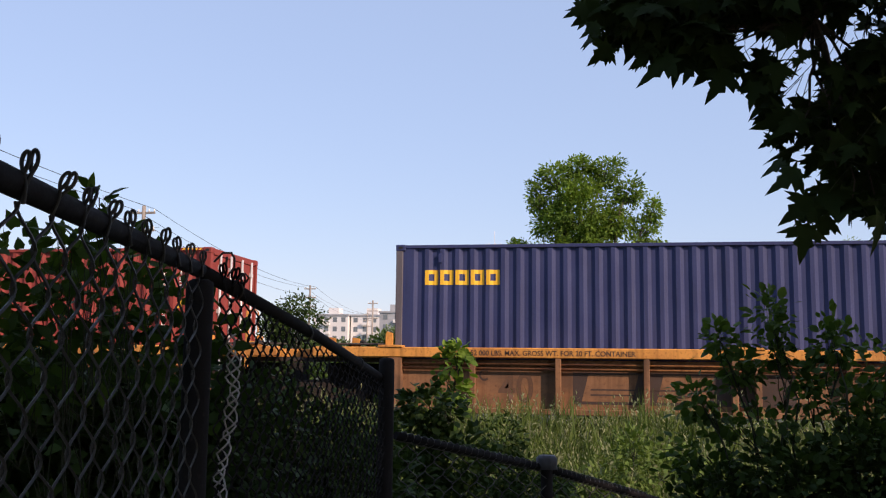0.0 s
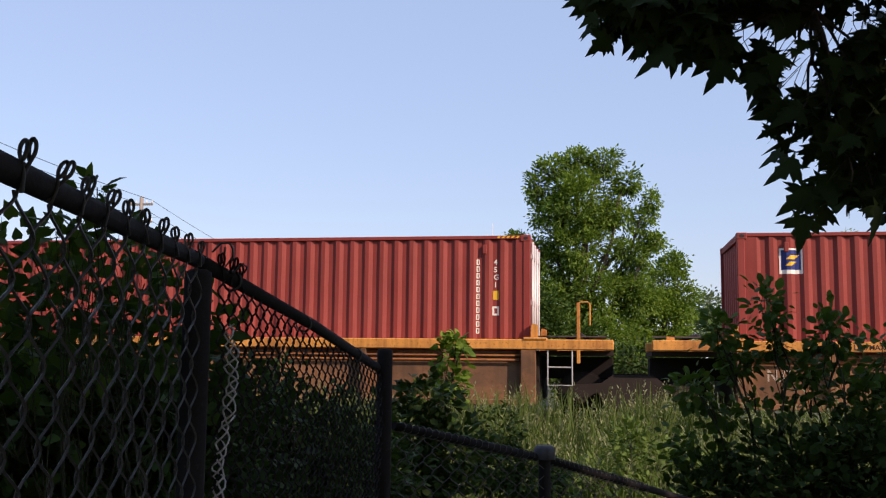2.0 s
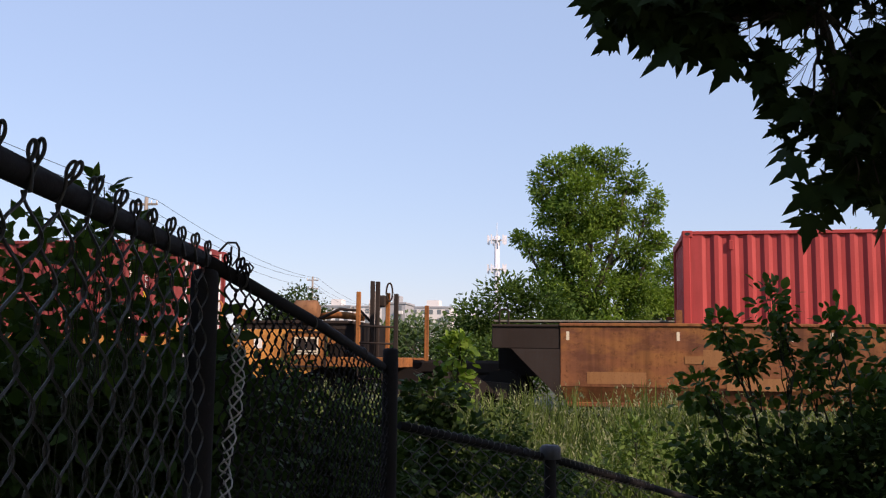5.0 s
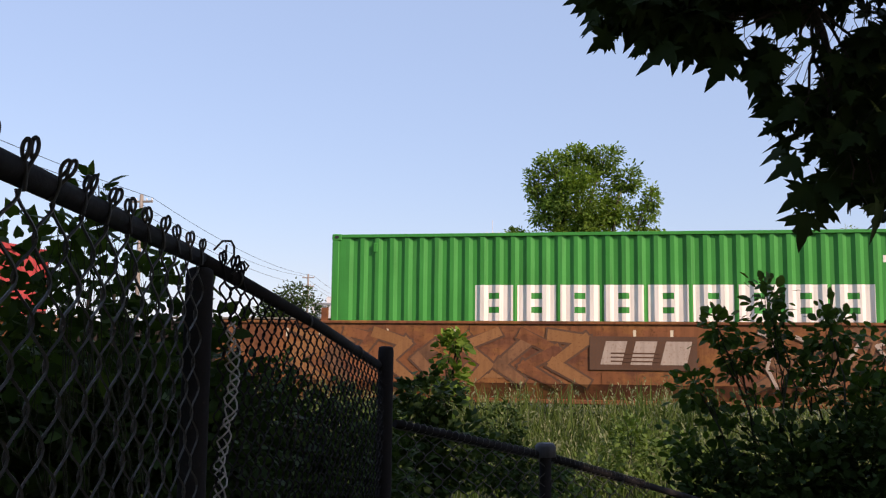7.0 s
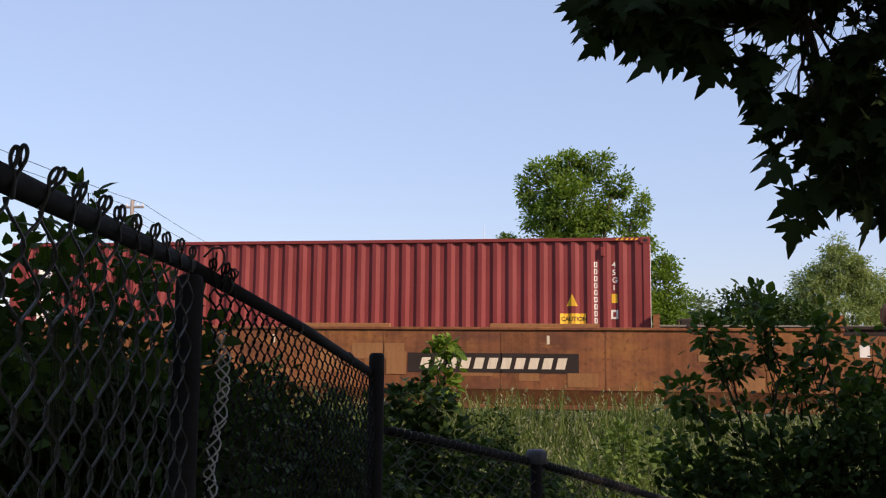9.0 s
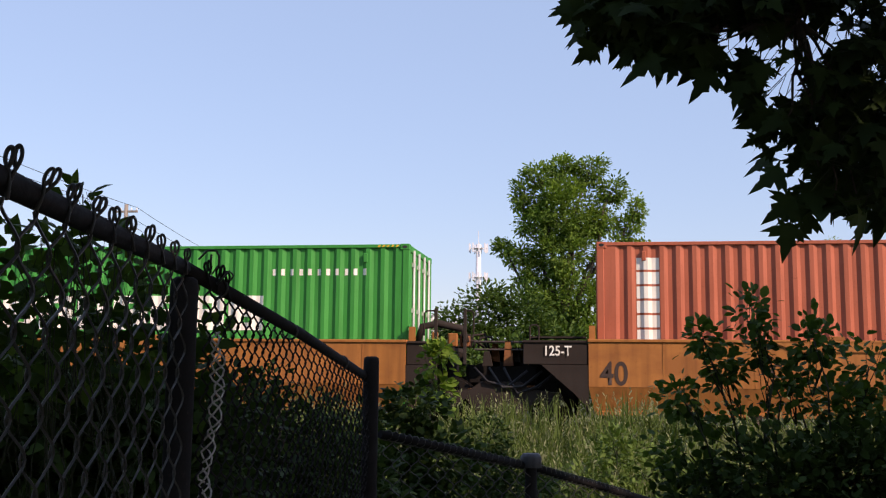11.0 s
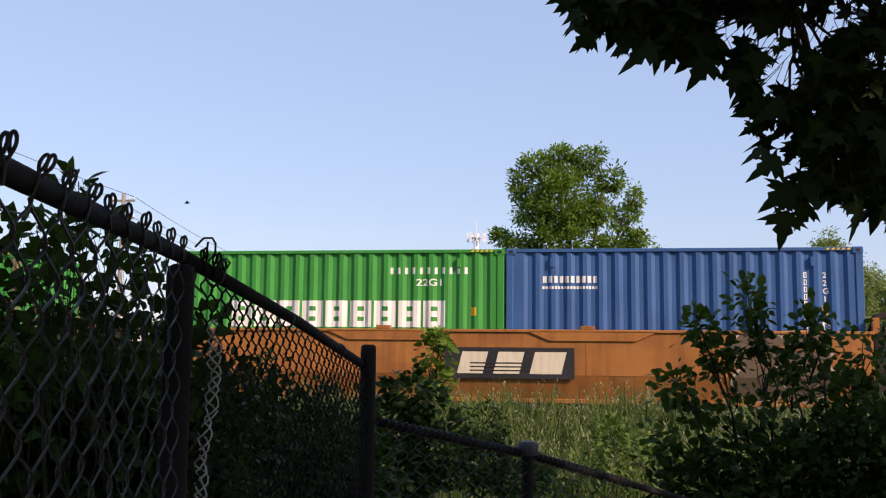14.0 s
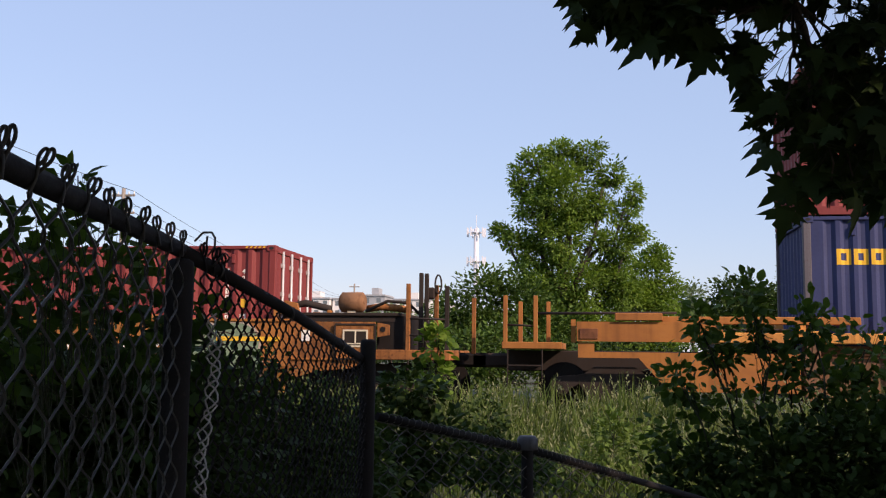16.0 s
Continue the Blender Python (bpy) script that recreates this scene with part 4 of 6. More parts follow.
def coupler_tail(root, E0, color):
    """Boxed deck, hand brake and tall posts at the rear coupler of a set."""
    part("end_side", prism([(E0, 1.55), (E0 + 1.6, 1.55), (E0 + 1.6, 0.92), (E0 + 1.15, 0.72), (E0 + 0.5, 0.66), (E0, 0.5)], -0.22, -0.16), M["bracket" if color == "orange" else color], root)
    part("side_flange", box(E0, -0.25, 0.86, E0 + 1.5, -0.2, 0.9, 0.008), M[color], root)
    part("placard_panel", box(E0 + 0.87, -0.26, 0.88, E0 + 1.62, -0.22, 1.51, 0.012), M["bracket"], root, "weathered brown placard panel")
    for x0, z0, x1, z1 in ((0.87, 1.49, 1.62, 1.52), (0.87, 0.87, 1.62, 0.90), (0.86, 0.9, 0.89, 1.49), (1.6, 0.9, 1.63, 1.49)):
        part("panel_rim", box(E0 + x0, -0.275, z0, E0 + x1, -0.258, z1), M["soot"], root)
    for x0, z0, x1, z1 in ((1.02, 1.38, 1.48, 1.41), (1.02, 1.10, 1.48, 1.13), (1.02, 1.13, 1.05, 1.38), (1.45, 1.13, 1.48, 1.38), (1.24, 1.16, 1.265, 1.38), (1.05, 1.15, 1.45, 1.17)):
        part("placard_frame", box(E0 + x0, -0.275, z0, E0 + x1, -0.262, z1), M["cream"], root)
    part("placard", box(E0 + 1.05, -0.268, 1.13, E0 + 1.45, -0.263, 1.38), M["soot"], root)
    part("notice", box(E0 + 0.24, -0.226, 1.2, E0 + 0.4, -0.221, 1.4), M["white"], root)
    part("pull_rod_bracket", prism([(E0 + 1.64, 1.28), (E0 + 1.86, 1.32), (E0 + 1.86, 1.5), (E0 + 1.64, 1.54)], -0.22, -0.18), M["bracket"], root)
    part("bracket_hole", disc((E0 + 1.74, -0.224, 1.42), 0.05, (0, 1, 0), 0.012, 10), M["grime_shade"], root)
    # solid black block that stands for the shade inside the end hollow
    part("end_recess", box(E0 + 1.6, -0.05, 0.92, E0 + 2.15, WIDE, 1.66), M["grime_shade"], root)
    part("end_platform", box(E0 + 1.55, -0.22, 0.88, E0 + 2.95, WIDE + 0.2, 1.06, 0.01), M["bracket"], root)
    part("deck_plate", box(E0 - 0.2, -0.1, 1.66, E0 + 2.05, WIDE, 1.72, 0.01), M["soot"], root)
    part("deck_beam", box(E0 - 0.1, -0.06, 1.56, E0 + 1.95, 0.04, 1.655), M["soot"], root)
    part("lamp_bracket", prism([(E0 - 0.2, 1.72), (E0 + 0.12, 1.72), (E0 + 0.06, 1.9), (E0 - 0.16, 1.95)], 0.0, 0.1), M["bracket"], root)
    part("brake_drum", tube([(E0 + 0.78, 0.4, 1.93), (E0 + 0.83, 0.4, 1.93), (E0 + 1.22, 0.4, 1.93), (E0 + 1.27, 0.4, 1.93)], [0.12, 0.19, 0.19, 0.12], 16), M["panel"], root, "rusty brake reservoir")
    part("drum_saddle", box(E0 + 0.95, 0.3, 1.7, E0 + 1.1, 0.5, 1.78), M["cream"], root)
    part("brake_gear", tube([(E0 + 1.25, 0.6, 1.82), (E0 + 1.5, 0.6, 1.86), (E0 + 1.8, 0.6, 1.84), (E0 + 2.1, 0.6, 1.8)], 0.07, 7), M["bracket"], root)
    part("pipe", tube([(E0 + 1.3, 0.3, 1.76), (E0 + 1.7, 0.32, 1.95), (E0 + 2.1, 0.3, 1.92), (E0 + 2.3, 0.3, 1.72)], 0.03, 6), M["soot"], root)
    for x, y, h, shade in ((2.15, -0.2, 2.24, "bracket"), (2.32, 0.15, 2.46, "soot"), (2.42, 0.15, 2.45, "soot"), (2.58, 0.3, 2.25, "bracket"), (2.85, -0.2, 2.2, "soot"), (3.2, 0.9, 2.05, "bracket")):
        part("post", box(E0 + x, y, 1.0, E0 + x + 0.075, y + 0.07, h, 0.008), M[shade], root)
    part("hand_wheel", tube([(E0 + 2.66 + 0.06 * math.cos(a), 0.25, 2.26 + 0.17 * math.sin(a)) for a in np.linspace(0, 2 * math.pi, 15)], 0.018, 5), M["soot"], root)
    part("brake_box", box(E0 + 2.44, 0.2, 1.98, E0 + 2.6, 0.3, 2.2, 0.03), M["soot"], root)
    for z in (1.32, 1.62):
        part("handrail", tube([(E0 + 2.15, -0.18, z), (E0 + 2.9, -0.18, z - 0.02)], 0.02, 6), M["soot"], root)
    part("coupler", box(E0 + 2.6, 1.05, 0.75, E0 + 3.5, 1.4, 1.02, 0.05), M["grime_shade"], root)
    ladder(root, E0 + 2.2, -0.2, 0.45, 0.9, 0.45, "soot")


def coupler_head(root, S, color):
    """Open platform with posts at the front coupler of a set."""
    part("end_platform", box(S, -0.22, 1.1, S + 1.05, WIDE + 0.2, 1.22, 0.01), M[color], root)
    for x in (0.02, 0.25, 0.55, 0.75):
        part("post", box(S + x, -0.22 if x in (0.02, 0.55) else 0.3, 1.2, S + x + 0.075, -0.15 if x in (0.02, 0.55) else 0.37, 2.03 if x in (0.02, 0.55) else 1.95, 0.008), M[color], root)
    part("handrail", tube([(S + 0.05, -0.18, 1.52), (S + 0.6, -0.18, 1.5)], 0.018, 6), M["soot"], root)
    part("handrail", tube([(S + 0.6, -0.18, 1.72), (S + 3.0, -0.1, 1.74)], 0.025, 6), M["soot"], root)
    part("end_side", prism([(S + 1.3, 1.24), (S + 3.75, 1.24), (S + 3.75, 1.58), (S + 1.3, 1.58)], -0.24, -0.16), M[color], root)
    part("end_side", prism([(S + 1.32, 0.96), (S + 1.32, 1.22), (S + 1.6, 1.22), (S + 1.6, 1.06), (S + 2.3, 1.06), (S + 5.0, 1.06), (S + 5.0, 0.4), (S + 2.85, 0.4), (S + 2.35, 0.96)], -0.2, -0.16), M[color], root)
    part("placard_frame", box(S + 1.35, -0.26, 1.28, S + 1.66, -0.24, 1.46, 0.006), M["rusty"], root)
    part("top_beam", box(S + 1.95, -0.3, 1.6, S + 2.75, -0.12, 1.73, 0.012), M[color], root)
    part("top_beam", box(S + 2.75, -0.14, 1.55, S + 6.0, -0.04, 1.68, 0.012), M[color], root)
    part("bracket", box(S + 1.2, -0.1, 1.22, S + 1.28, 0.05, 1.62), M[color], root)
    part("center_beam", box(S, 0.85, 0.7, S + 5.0, WIDE - 0.85, 1.08, 0.02), M["soot"], root)
    part("coupler", box(S - 0.7, 1.05, 0.75, S + 0.1, 1.4, 1.02, 0.05), M["soot"], root)
    ladder(root, S + 0.1, -0.2, 0.5, 1.12, 0.6, "soot")


def joint_gear(root, x0, x1, seed):
    """The dark shared joint between two cars: beam, side arms, brake rods, hoses and worn platforms."""
    rng = np.random.default_rng(seed)
    part("joint_beam", box(x0 - 0.1, 0.7, 0.58, x1 + 0.1, 1.75, 1.1, 0.03), M["grime_shade"], root)
    for y in (0.5, 1.85):
        part("side_arm", prism([(x0, 0.78), (x1, 0.78), (x1, 1.06), ((x0 + x1) / 2 + 0.3, 1.16), ((x0 + x1) / 2 - 0.3, 1.16), (x0, 1.06)], y, y + 0.12), M["grime_shade"], root)
    part("platform", box(x0 + 0.1, 0.3, 1.36, x0 + 1.3, 0.95, 1.39, 0.006), M["steel"], root, "worn steel platform")
    part("platform", box(x1 - 1.1, 0.3, 1.5, x1 - 0.05, 0.95, 1.53, 0.006), M["steel"], root, "worn steel platform")
    for k in range(6):
        x, h = x0 + 0.25 + k * (x1 - x0 - 0.5) / 5.5, rng.uniform(0.22, 0.42)
        part("bracket", prism([(x, 1.08), (x + 0.18, 1.08), (x + 0.13, 1.12 + h), (x + 0.03, 1.12 + h)], 0.3 + 0.2 * (k % 3), 0.4 + 0.2 * (k % 3)), M["rusty" if k % 2 else "soot"], root)
    part("draft_gear", box(x0 + 0.3, 0.75, 1.1, x1 - 0.3, 1.7, 1.42, 0.04), M["grime_shade"], root)
    for k in range(3):
        a = x0 + (x1 - x0) * (0.1 + 0.22 * k)
        part("air_hose", tube([(a, 0.2, 1.05), (a + 0.25, 0.1, 0.8 - 0.1 * k), (a + 0.6, 0.12, 0.72), (a + 0.95, 0.2, 1.0)], 0.025, 6), M["black"], root)
    part("brake_rod", tube([(x0, 0.2, 0.66), (x1, 0.24, 0.72)], 0.022, 6), M["rusty"], root)


def name_panel(root, x0, z0, x1, z1, y, dark="black", pale="cream"):
    """Dark board with three slanted cream shapes and speed lines."""
    plain_mark(root, flat(bmesh.new(), x0, z0, x1, z1), dark, y, "dark name board")
    w, h = (x1 - x0), (z1 - z0)
    bm = bmesh.new()
    for k, wide in ((0.10, 0.20), (0.38, 0.20), (0.66, 0.24)):
        flat(bm, x0 + k * w, z0 + 0.16 * h, x0 + (k + wide) * w, z0 + 0.86 * h, 0.25)
    plain_mark(root, bm, pale, y - 0.003)
    bm = bmesh.new()
    for k in range(3):
        flat(bm, x0 + 0.2 * w, z0 + (0.24 + 0.12 * k) * h, x0 + 0.66 * w, z0 + (0.28 + 0.12 * k) * h)
    plain_mark(root, bm, dark, y - 0.007)


c = car_ribbed(-19.58, 2, "orange-silled well car with dirty ribbed side panels", [("40", 10.6, 0.5, 0.5, "faded")])
c = car_ribbed(-3.81, 1, "orange-silled well car, stencilled 40 on tan panels", [("40", 1.9, 0.47, 0.52, "faded"), ("C", 1.55, 0.84, 0.2, "dark_mark")])
c = car_ribbed(11.97, 3, "orange-silled well car with sprayed marks on dark panels", [])
scrawl(c, 0.25, 0.42, 1.35, 1.05, 71, -0.084, strokes=7)
c = car_ribbed(27.72, 4, "orange-silled well car, stencilled 40, ribbed tan panels", [("40", 1.8, 0.5, 0.5, "faded")])
name_panel(c, 6.5, 0.48, 8.9, 0.98, -0.084, "dark_mark", "panel")
c = car_ribbed(43.48, 6, "orange-silled well car at the end of its set", [("40", 6.6, 0.5, 0.5, "faded"), ("125-T", 0.3, 0.62, 0.24, "chalk")])
plain_mark(c, blocks(1.55, 0.46, 2.35, 0.66, 4, 0.3, slant=0.2), "chalk", -0.0855)
plain_mark(c, blocks(2.98, 0.46, 4.15, 0.66, 6, 0.3, slant=0.2), "chalk", -0.0855)
coupler_tail(c, L40 + 1.46, "sill")

c = car_smooth(65.06, 11, "rust-brown smooth-sided well car with sprayed letters", "rusty", 1.66, -2.1, 1.95, 1.2, [])
part("coupler", box(-4.0, 1.05, 0.75, -3.2, 1.4, 1.02, 0.05), M["soot"], c)
scrawl(c, L40 - 0.9, 0.95, L40 + 2.1, 1.45, 21, -0.246, "chalk", 9, 0.035)
c = car_smooth(84.47, 12, "rust-brown smooth-sided well car covered in graffiti", "rusty", 1.65, -2.1, 1.95, 1.2, [("126 T", -2.95, 1.38, 0.17, "chalk")])
joint_gear(c, -5.2, -2.15, 51)
graffiti(c, -0.6, 0.5, 4.6, 1.55, 22, -0.246, ("patch", "panel", "rusty"), "faded", 10, 0.2)
graffiti(c, 7.4, 0.45, 11.2, 1.58, 23, -0.246, ("panel", "patch", "panel"), "faded", 7, 0.17)
graffiti(c, 7.5, 0.5, 11.3, 1.58, 29, -0.258, ("chalk", "panel"), "panel", 12, 0.06)
name_panel(c, 4.7, 0.85, 6.5, 1.42, -0.262, "faded", "chalk")
c = car_smooth(103.88, 13, "rust-brown well car with black number board", "rusty", 1.65, -2.1, 3.1, 1.2, [("125 T", -2.95, 1.38, 0.17, "chalk")], True, True)
joint_gear(c, -5.2, -2.15, 52)
plain_mark(c, flat(bmesh.new(), 7.95, 0.88, 10.95, 1.22), "soot", -0.246, "black number board")
plain_mark(c, blocks(8.12, 0.95, 10.75, 1.14, 11, 0.34, slant=0.25, hole=0), "cream", -0.249)
stencil(c, "B", 7.32, 0.92, 0.22, "faded", -0.252)
plain_mark(c, flat(bmesh.new(), 7.56, 0.84, 7.92, 1.24), "patch", -0.2505, name="paint_patch")
plain_mark(c, flat(bmesh.new(), 6.3, 0.86, 6.75, 1.26), "patch", -0.2505, name="paint_patch")
for x in (0.0, 3.9, 7.6):
    part("stacking_strip", box(x + 1.9 - 0.1, -0.2, 1.67, x + 3.7, -0.08, 1.74, 0.008), M["patch"], c)
scrawl(c, 2.2, 0.85, 2.7, 1.25, 77, -0.247, "chalk", 2)
coupler_tail(c, L40 + 3.11, "rusty")

SIGN = [("125-T", -0.93, 1.27, 0.17, "white"), ("40", 0.04, 0.78, 0.40, "dark_mark")]
c = car_smooth(125.45, 14, "orange smooth-sided well car with dark end boxes", "orange", 1.5, -0.15, 0.0, 1.13, SIGN, False)
c = car_smooth(141.0, 15, "orange well car with dark name board, letter C", "orange", 1.53, -0.15, 0.0, 1.13, SIGN + [("C", 2.85, 0.93, 0.23, "dark_mark")], False)
joint_gear(c, -2.3, -1.1, 53)
name_panel(c, 4.67, 0.68, 7.3, 1.26, -0.246)
c = car_smooth(156.53, 16, "orange well car with dark name board, letter D", "orange", 1.52, -0.15, 0.0, 1.13, SIGN + [("D", 2.75, 0.93, 0.23, "dark_mark")], False)
joint_gear(c, -2.3, -1.1, 54)
name_panel(c, 4.72, 0.68, 7.3, 1.26, -0.246)
c = car_smooth(172.1, 17, "orange well car with dark name board and sprayed discs", "orange", 1.5, -0.15, 0.0, 1.13, SIGN, False)
joint_gear(c, -2.3, -1.1, 55)
name_panel(c, 5.03, 0.67, 7.3, 1.21, -0.246)


def bubbles(root, x, seed, fill):
    for k, (dx, z, rx, rz) in enumerate(((0.45, 0.66, 0.46, 0.30), (1.15, 0.72, 0.46, 0.36), (0.42, 1.2, 0.46, 0.33), (1.12, 1.16, 0.44, 0.36))):
        for grow, color, lift in ((1.1, "chalk", 0.247), (1.0, fill, 0.250)):
            bm = bmesh.new()
            bm.faces.new([bm.verts.new((x + dx + rx * grow * math.cos(a), 0, z + rz * grow * math.sin(a))) for a in np.linspace(0, 2 * math.pi, 24, endpoint=False)])
            bmesh.ops.bisect_plane(bm, geom=bm.verts[:] + bm.edges[:] + bm.faces[:], plane_co=(0, 0, 0.74), plane_no=(0, 0, 1))
            for v in bm.verts:
                v.co.y += 0.17 * max(0, 0.74 - v.co.z) / 0.47
            plain_mark(root, bm, color, -lift - 0.0008 * k - (0.004 if color == fill else 0), "pale sprayed disc")
    scrawl(root, x + 0.1, 1.05, x + 1.6, 1.35, seed, -0.262, "dark_mark", 3, 0.02)
    plain_mark(root, flat(bmesh.new(), x + 0.75, 1.19, x + 1.95, 1.27), "yellow" if fill == "mint" else "orange", -0.266)


bubbles(c, 9.95, 31, "taupe")
c = car_smooth(187.63, 18, "orange well car with white number marks and green graffiti", "orange", 1.57, -0.15, 0.35, 1.13, [("40", 0.04, 0.78, 0.40, "dark_mark")], False, True)
plain_mark(c, blocks(8.12, 0.95, 10.15, 1.13, 11, 0.3, slant=0.25, hole=0.3), "white", -0.249)
joint_gear(c, -2.3, -1.1, 56)
for x in (1.8, 5.0, 8.05):
    part("stacking_strip", box(x, -0.28, 1.58, x + 1.95, -0.1, 1.66, 0.012), M["orange"], c)
bubbles(c, 10.45, 32, "mint")
coupler_tail(c, L40 + 0.36, "orange")
c = car_ribbed(209.19, 9, "orange well car with tall coupler end and double stack", [])
coupler_head(c, -5.14, "orange")

for x in (-4.45 - 1.0, 10.18, 25.94, 41.7, 59.2 - 1.6, 62.0 - 1.0, 80.85, 100.27, 120.9, 123.9, 139.3, 154.85, 170.4, 185.95, 201.9, 206.0, 223.0):
    wheel_truck(x)

# ---- chain-link fence beside the camera ----
fence = thing("chain_link_fence", "black-coated chain-link fence with a sagging top rail", "fence")
P_BACK, P0, P1, P2 = Vector((-0.40, -0.45, 1.262)), Vector((-0.68, 0.971, 1.26)), Vector((-0.874, 1.95, 1.255)), Vector((-0.859, 3.589, 1.011))
part("top_rail", tube([P_BACK, P0, P1], 0.0175, 10), M["vinyl"], fence)
part("top_rail", tube([P1, P1.lerp(P2, 0.5) + Vector((0, 0, 0.012)), P2], 0.0165, 10), M["vinyl"], fence)


def fence_post(root, x, y, top, r, cap=0.0):
    bm = tube([(x, y, GROUND - 0.2), (x, y, top - 0.02), (x, y, top - 0.006), (x, y, top)], [r, r, r * 0.93, r * 0.6], 14)
    post = part("post", bm, M["vinyl"], root)
    if cap:
        part("post_cap", tube([(x, y, top - 0.05), (x, y, top - 0.006), (x, y, top + 0.008)], [cap, cap, cap * 0.75], 14), M["cap"], post)
    return post


fence_post(fence, P1.x, P1.y + 0.01, 1.235, 0.030)
fence_post(fence, -0.835, 3.60, 1.085, 0.030)


def link_mesh(root, a, b, low, pitch, wire, seed, material, sag=0.0, ends_shown=99):
    """Zigzag wires hooked into one another between the points a and b of the top rail, with twisted ends above it."""
    rng = np.random.default_rng(seed)
    a, b = Vector(a), Vector(b)
    along = b - a
    length = along.length
    flat_way = Vector((along.x, along.y, 0)).normalized()
    out = Vector((flat_way.y, -flat_way.x, 0))
    knuckle, pitch = pitch, pitch / 2
    n = int(length / pitch)
    bm = bmesh.new()
    for i in range(n):
        top = a + along * min(1, i * pitch / length)
        steps = int((top.z - low) / pitch)
        pts, loose = [], rng.normal(0, 0.04)
        for q in range(steps * 6 + 1):
            sway = math.cos(math.pi * (q / 6 + i))
            x = i * pitch + pitch * 0.5 + (0.53 + loose * math.sin(q * 0.11)) * pitch * sway
            base = a + flat_way * min(length, max(0.0, x))
            z = top.z - 0.026 - q / 6 * pitch
            pts.append(Vector((base.x, base.y, z)) + out * (0.022 + 0.002 * sway + sag * math.sin(q * 0.055 + i * 0.21)))
        tube(pts, wire, 4, bm, caps=False)
    HEART = [(-0.5, -34), (1, -10), (6, 2), (10.5, 12), (10, 22), (6, 28), (2.5, 26), (1.2, 18), (2.5, 9), (5, 3)]
    across = out
    for _ in range(2):
        HEART = [HEART[0]] + [(p[0] * w + q[0] * (1 - w), p[1] * w + q[1] * (1 - w)) for p, q in zip(HEART, HEART[1:]) for w in (0.75, 0.25)] + [HEART[-1]]
    ends = tube([across * ((u - 1.6) * 0.0009) + Vector((0, 0, 0.012 + h * 0.001)) + flat_way * 0.002 for u, h in HEART], 0.0026, 6)
    tube([across * (-(u - 1.6) * 0.0009) + Vector((0, 0, 0.010 + h * 0.00096)) - flat_way * 0.002 for u, h in HEART], 0.0026, 6, ends)
    ends = mesh_of("wire_knuckle", ends, material)
    m = int(length / knuckle)
    for i in range(min(m, ends_shown)):
        base = a + along * ((i + 0.5) / m) + out * 0.018
        turn = Matrix.Translation(base) @ pose(0, 0, 0, rng.normal(0, 9), rng.normal(0, 9), rng.normal(0, 14))
        share("wire_knuckle", ends, root, turn @ Matrix.Scale(rng.uniform(0.9, 1.1), 4))
    part("link_mesh", bm, material, root)


link_mesh(fence, P_BACK, P1, GROUND + 0.05, 0.1, 0.0023, 3, M["wire"], 0.003)
link_mesh(fence, P1 + Vector((0.004, 0.06, -0.01)), P2, GROUND + 0.05, 0.056, 0.0025, 4, M["vinyl"], 0.004, 3)
# loose zinc ties beside the post
rng = np.random.default_rng(8)
for phase, amp in ((0.0, 0.010), (2.1, 0.016), (4.0, 0.013)):
    pts = [(-0.836 + amp * math.sin(u * 5.2 + phase) + 0.012 * math.sin(u * 0.9 + phase * 3) + rng.normal(0, 0.002), 2.05 + amp * math.cos(u * 5.2 + phase), 1.12 - u * 0.06) for u in np.arange(0, 27, 0.2)]
    part("tie_wire", tube(pts, 0.0022, 5), M["zinc"], fence, "bare zinc tie wire")
for u in (0.12, 0.45, 0.8):
    c = P1.lerp(P2, u)
    part("rail_tie", tube([c + Vector((0.023 * math.cos(t), 0, 0.023 * math.sin(t))) for t in np.linspace(0, 6.3, 12)], 0.003, 4), M["wire"], fence)

part("loose_wire", tube([(-0.87, 2.02, 1.28), (-0.86, 2.02, 1.29), (-0.85, 2.02, 1.30), (-0.83, 2.02, 1.30), (-0.83, 2.04, 1.29), (-0.83, 2.04, 1.27), (-0.85, 2.05, 1.25), (-0.85, 2.04, 1.27), (-0.84, 2.02, 1.29)], 0.0026, 6), M["wire"], fence)
part("loose_wire", tube([(-0.85, 2.08, 1.23), (-0.83, 2.08, 1.25), (-0.82, 2.08, 1.26), (-0.81, 2.08, 1.25), (-0.82, 2.09, 1.24)], 0.0024, 6), M["wire"], fence)
low_fence = thing("low_fence", "low dark chain-link fence running downhill", "fence")
Q = [Vector((-0.808, 3.656, 0.79)), Vector((-0.282, 4.197, 0.631)), Vector((0.183, 4.656, 0.46)), Vector((0.95, 5.42, 0.17))]
part("top_rail", tube(Q[:2], 0.0165, 10), M["vinyl"], low_fence)
part("top_rail", tube(Q[1:], 0.0165, 10), M["vinyl"], low_fence)
fence_post(low_fence, -0.265, 4.205, 0.675, 0.026, 0.046)
fence_post(low_fence, 0.95, 5.42, 0.2, 0.026, 0.04)
link_mesh(low_fence, Q[0], Q[1], GROUND, 0.085, 0.0022, 5, M["wire"], 0, 0)
link_mesh(low_fence, Q[1], Q[2], GROUND, 0.085, 0.0022, 6, M["wire"], 0, 0)
pts = []
for u in np.arange(0.02, 1.98, 0.006):
    c = Q[0].lerp(Q[1], u) if u < 1 else Q[1].lerp(Q[2], u - 1)
    pts.append(c + Vector((0.021 * math.cos(u * 150), 0, 0.021 * math.sin(u * 150))))
bm = tube(pts, 0.0028, 4)
part("wire_wrap", bm, M["wire"], low_fence)

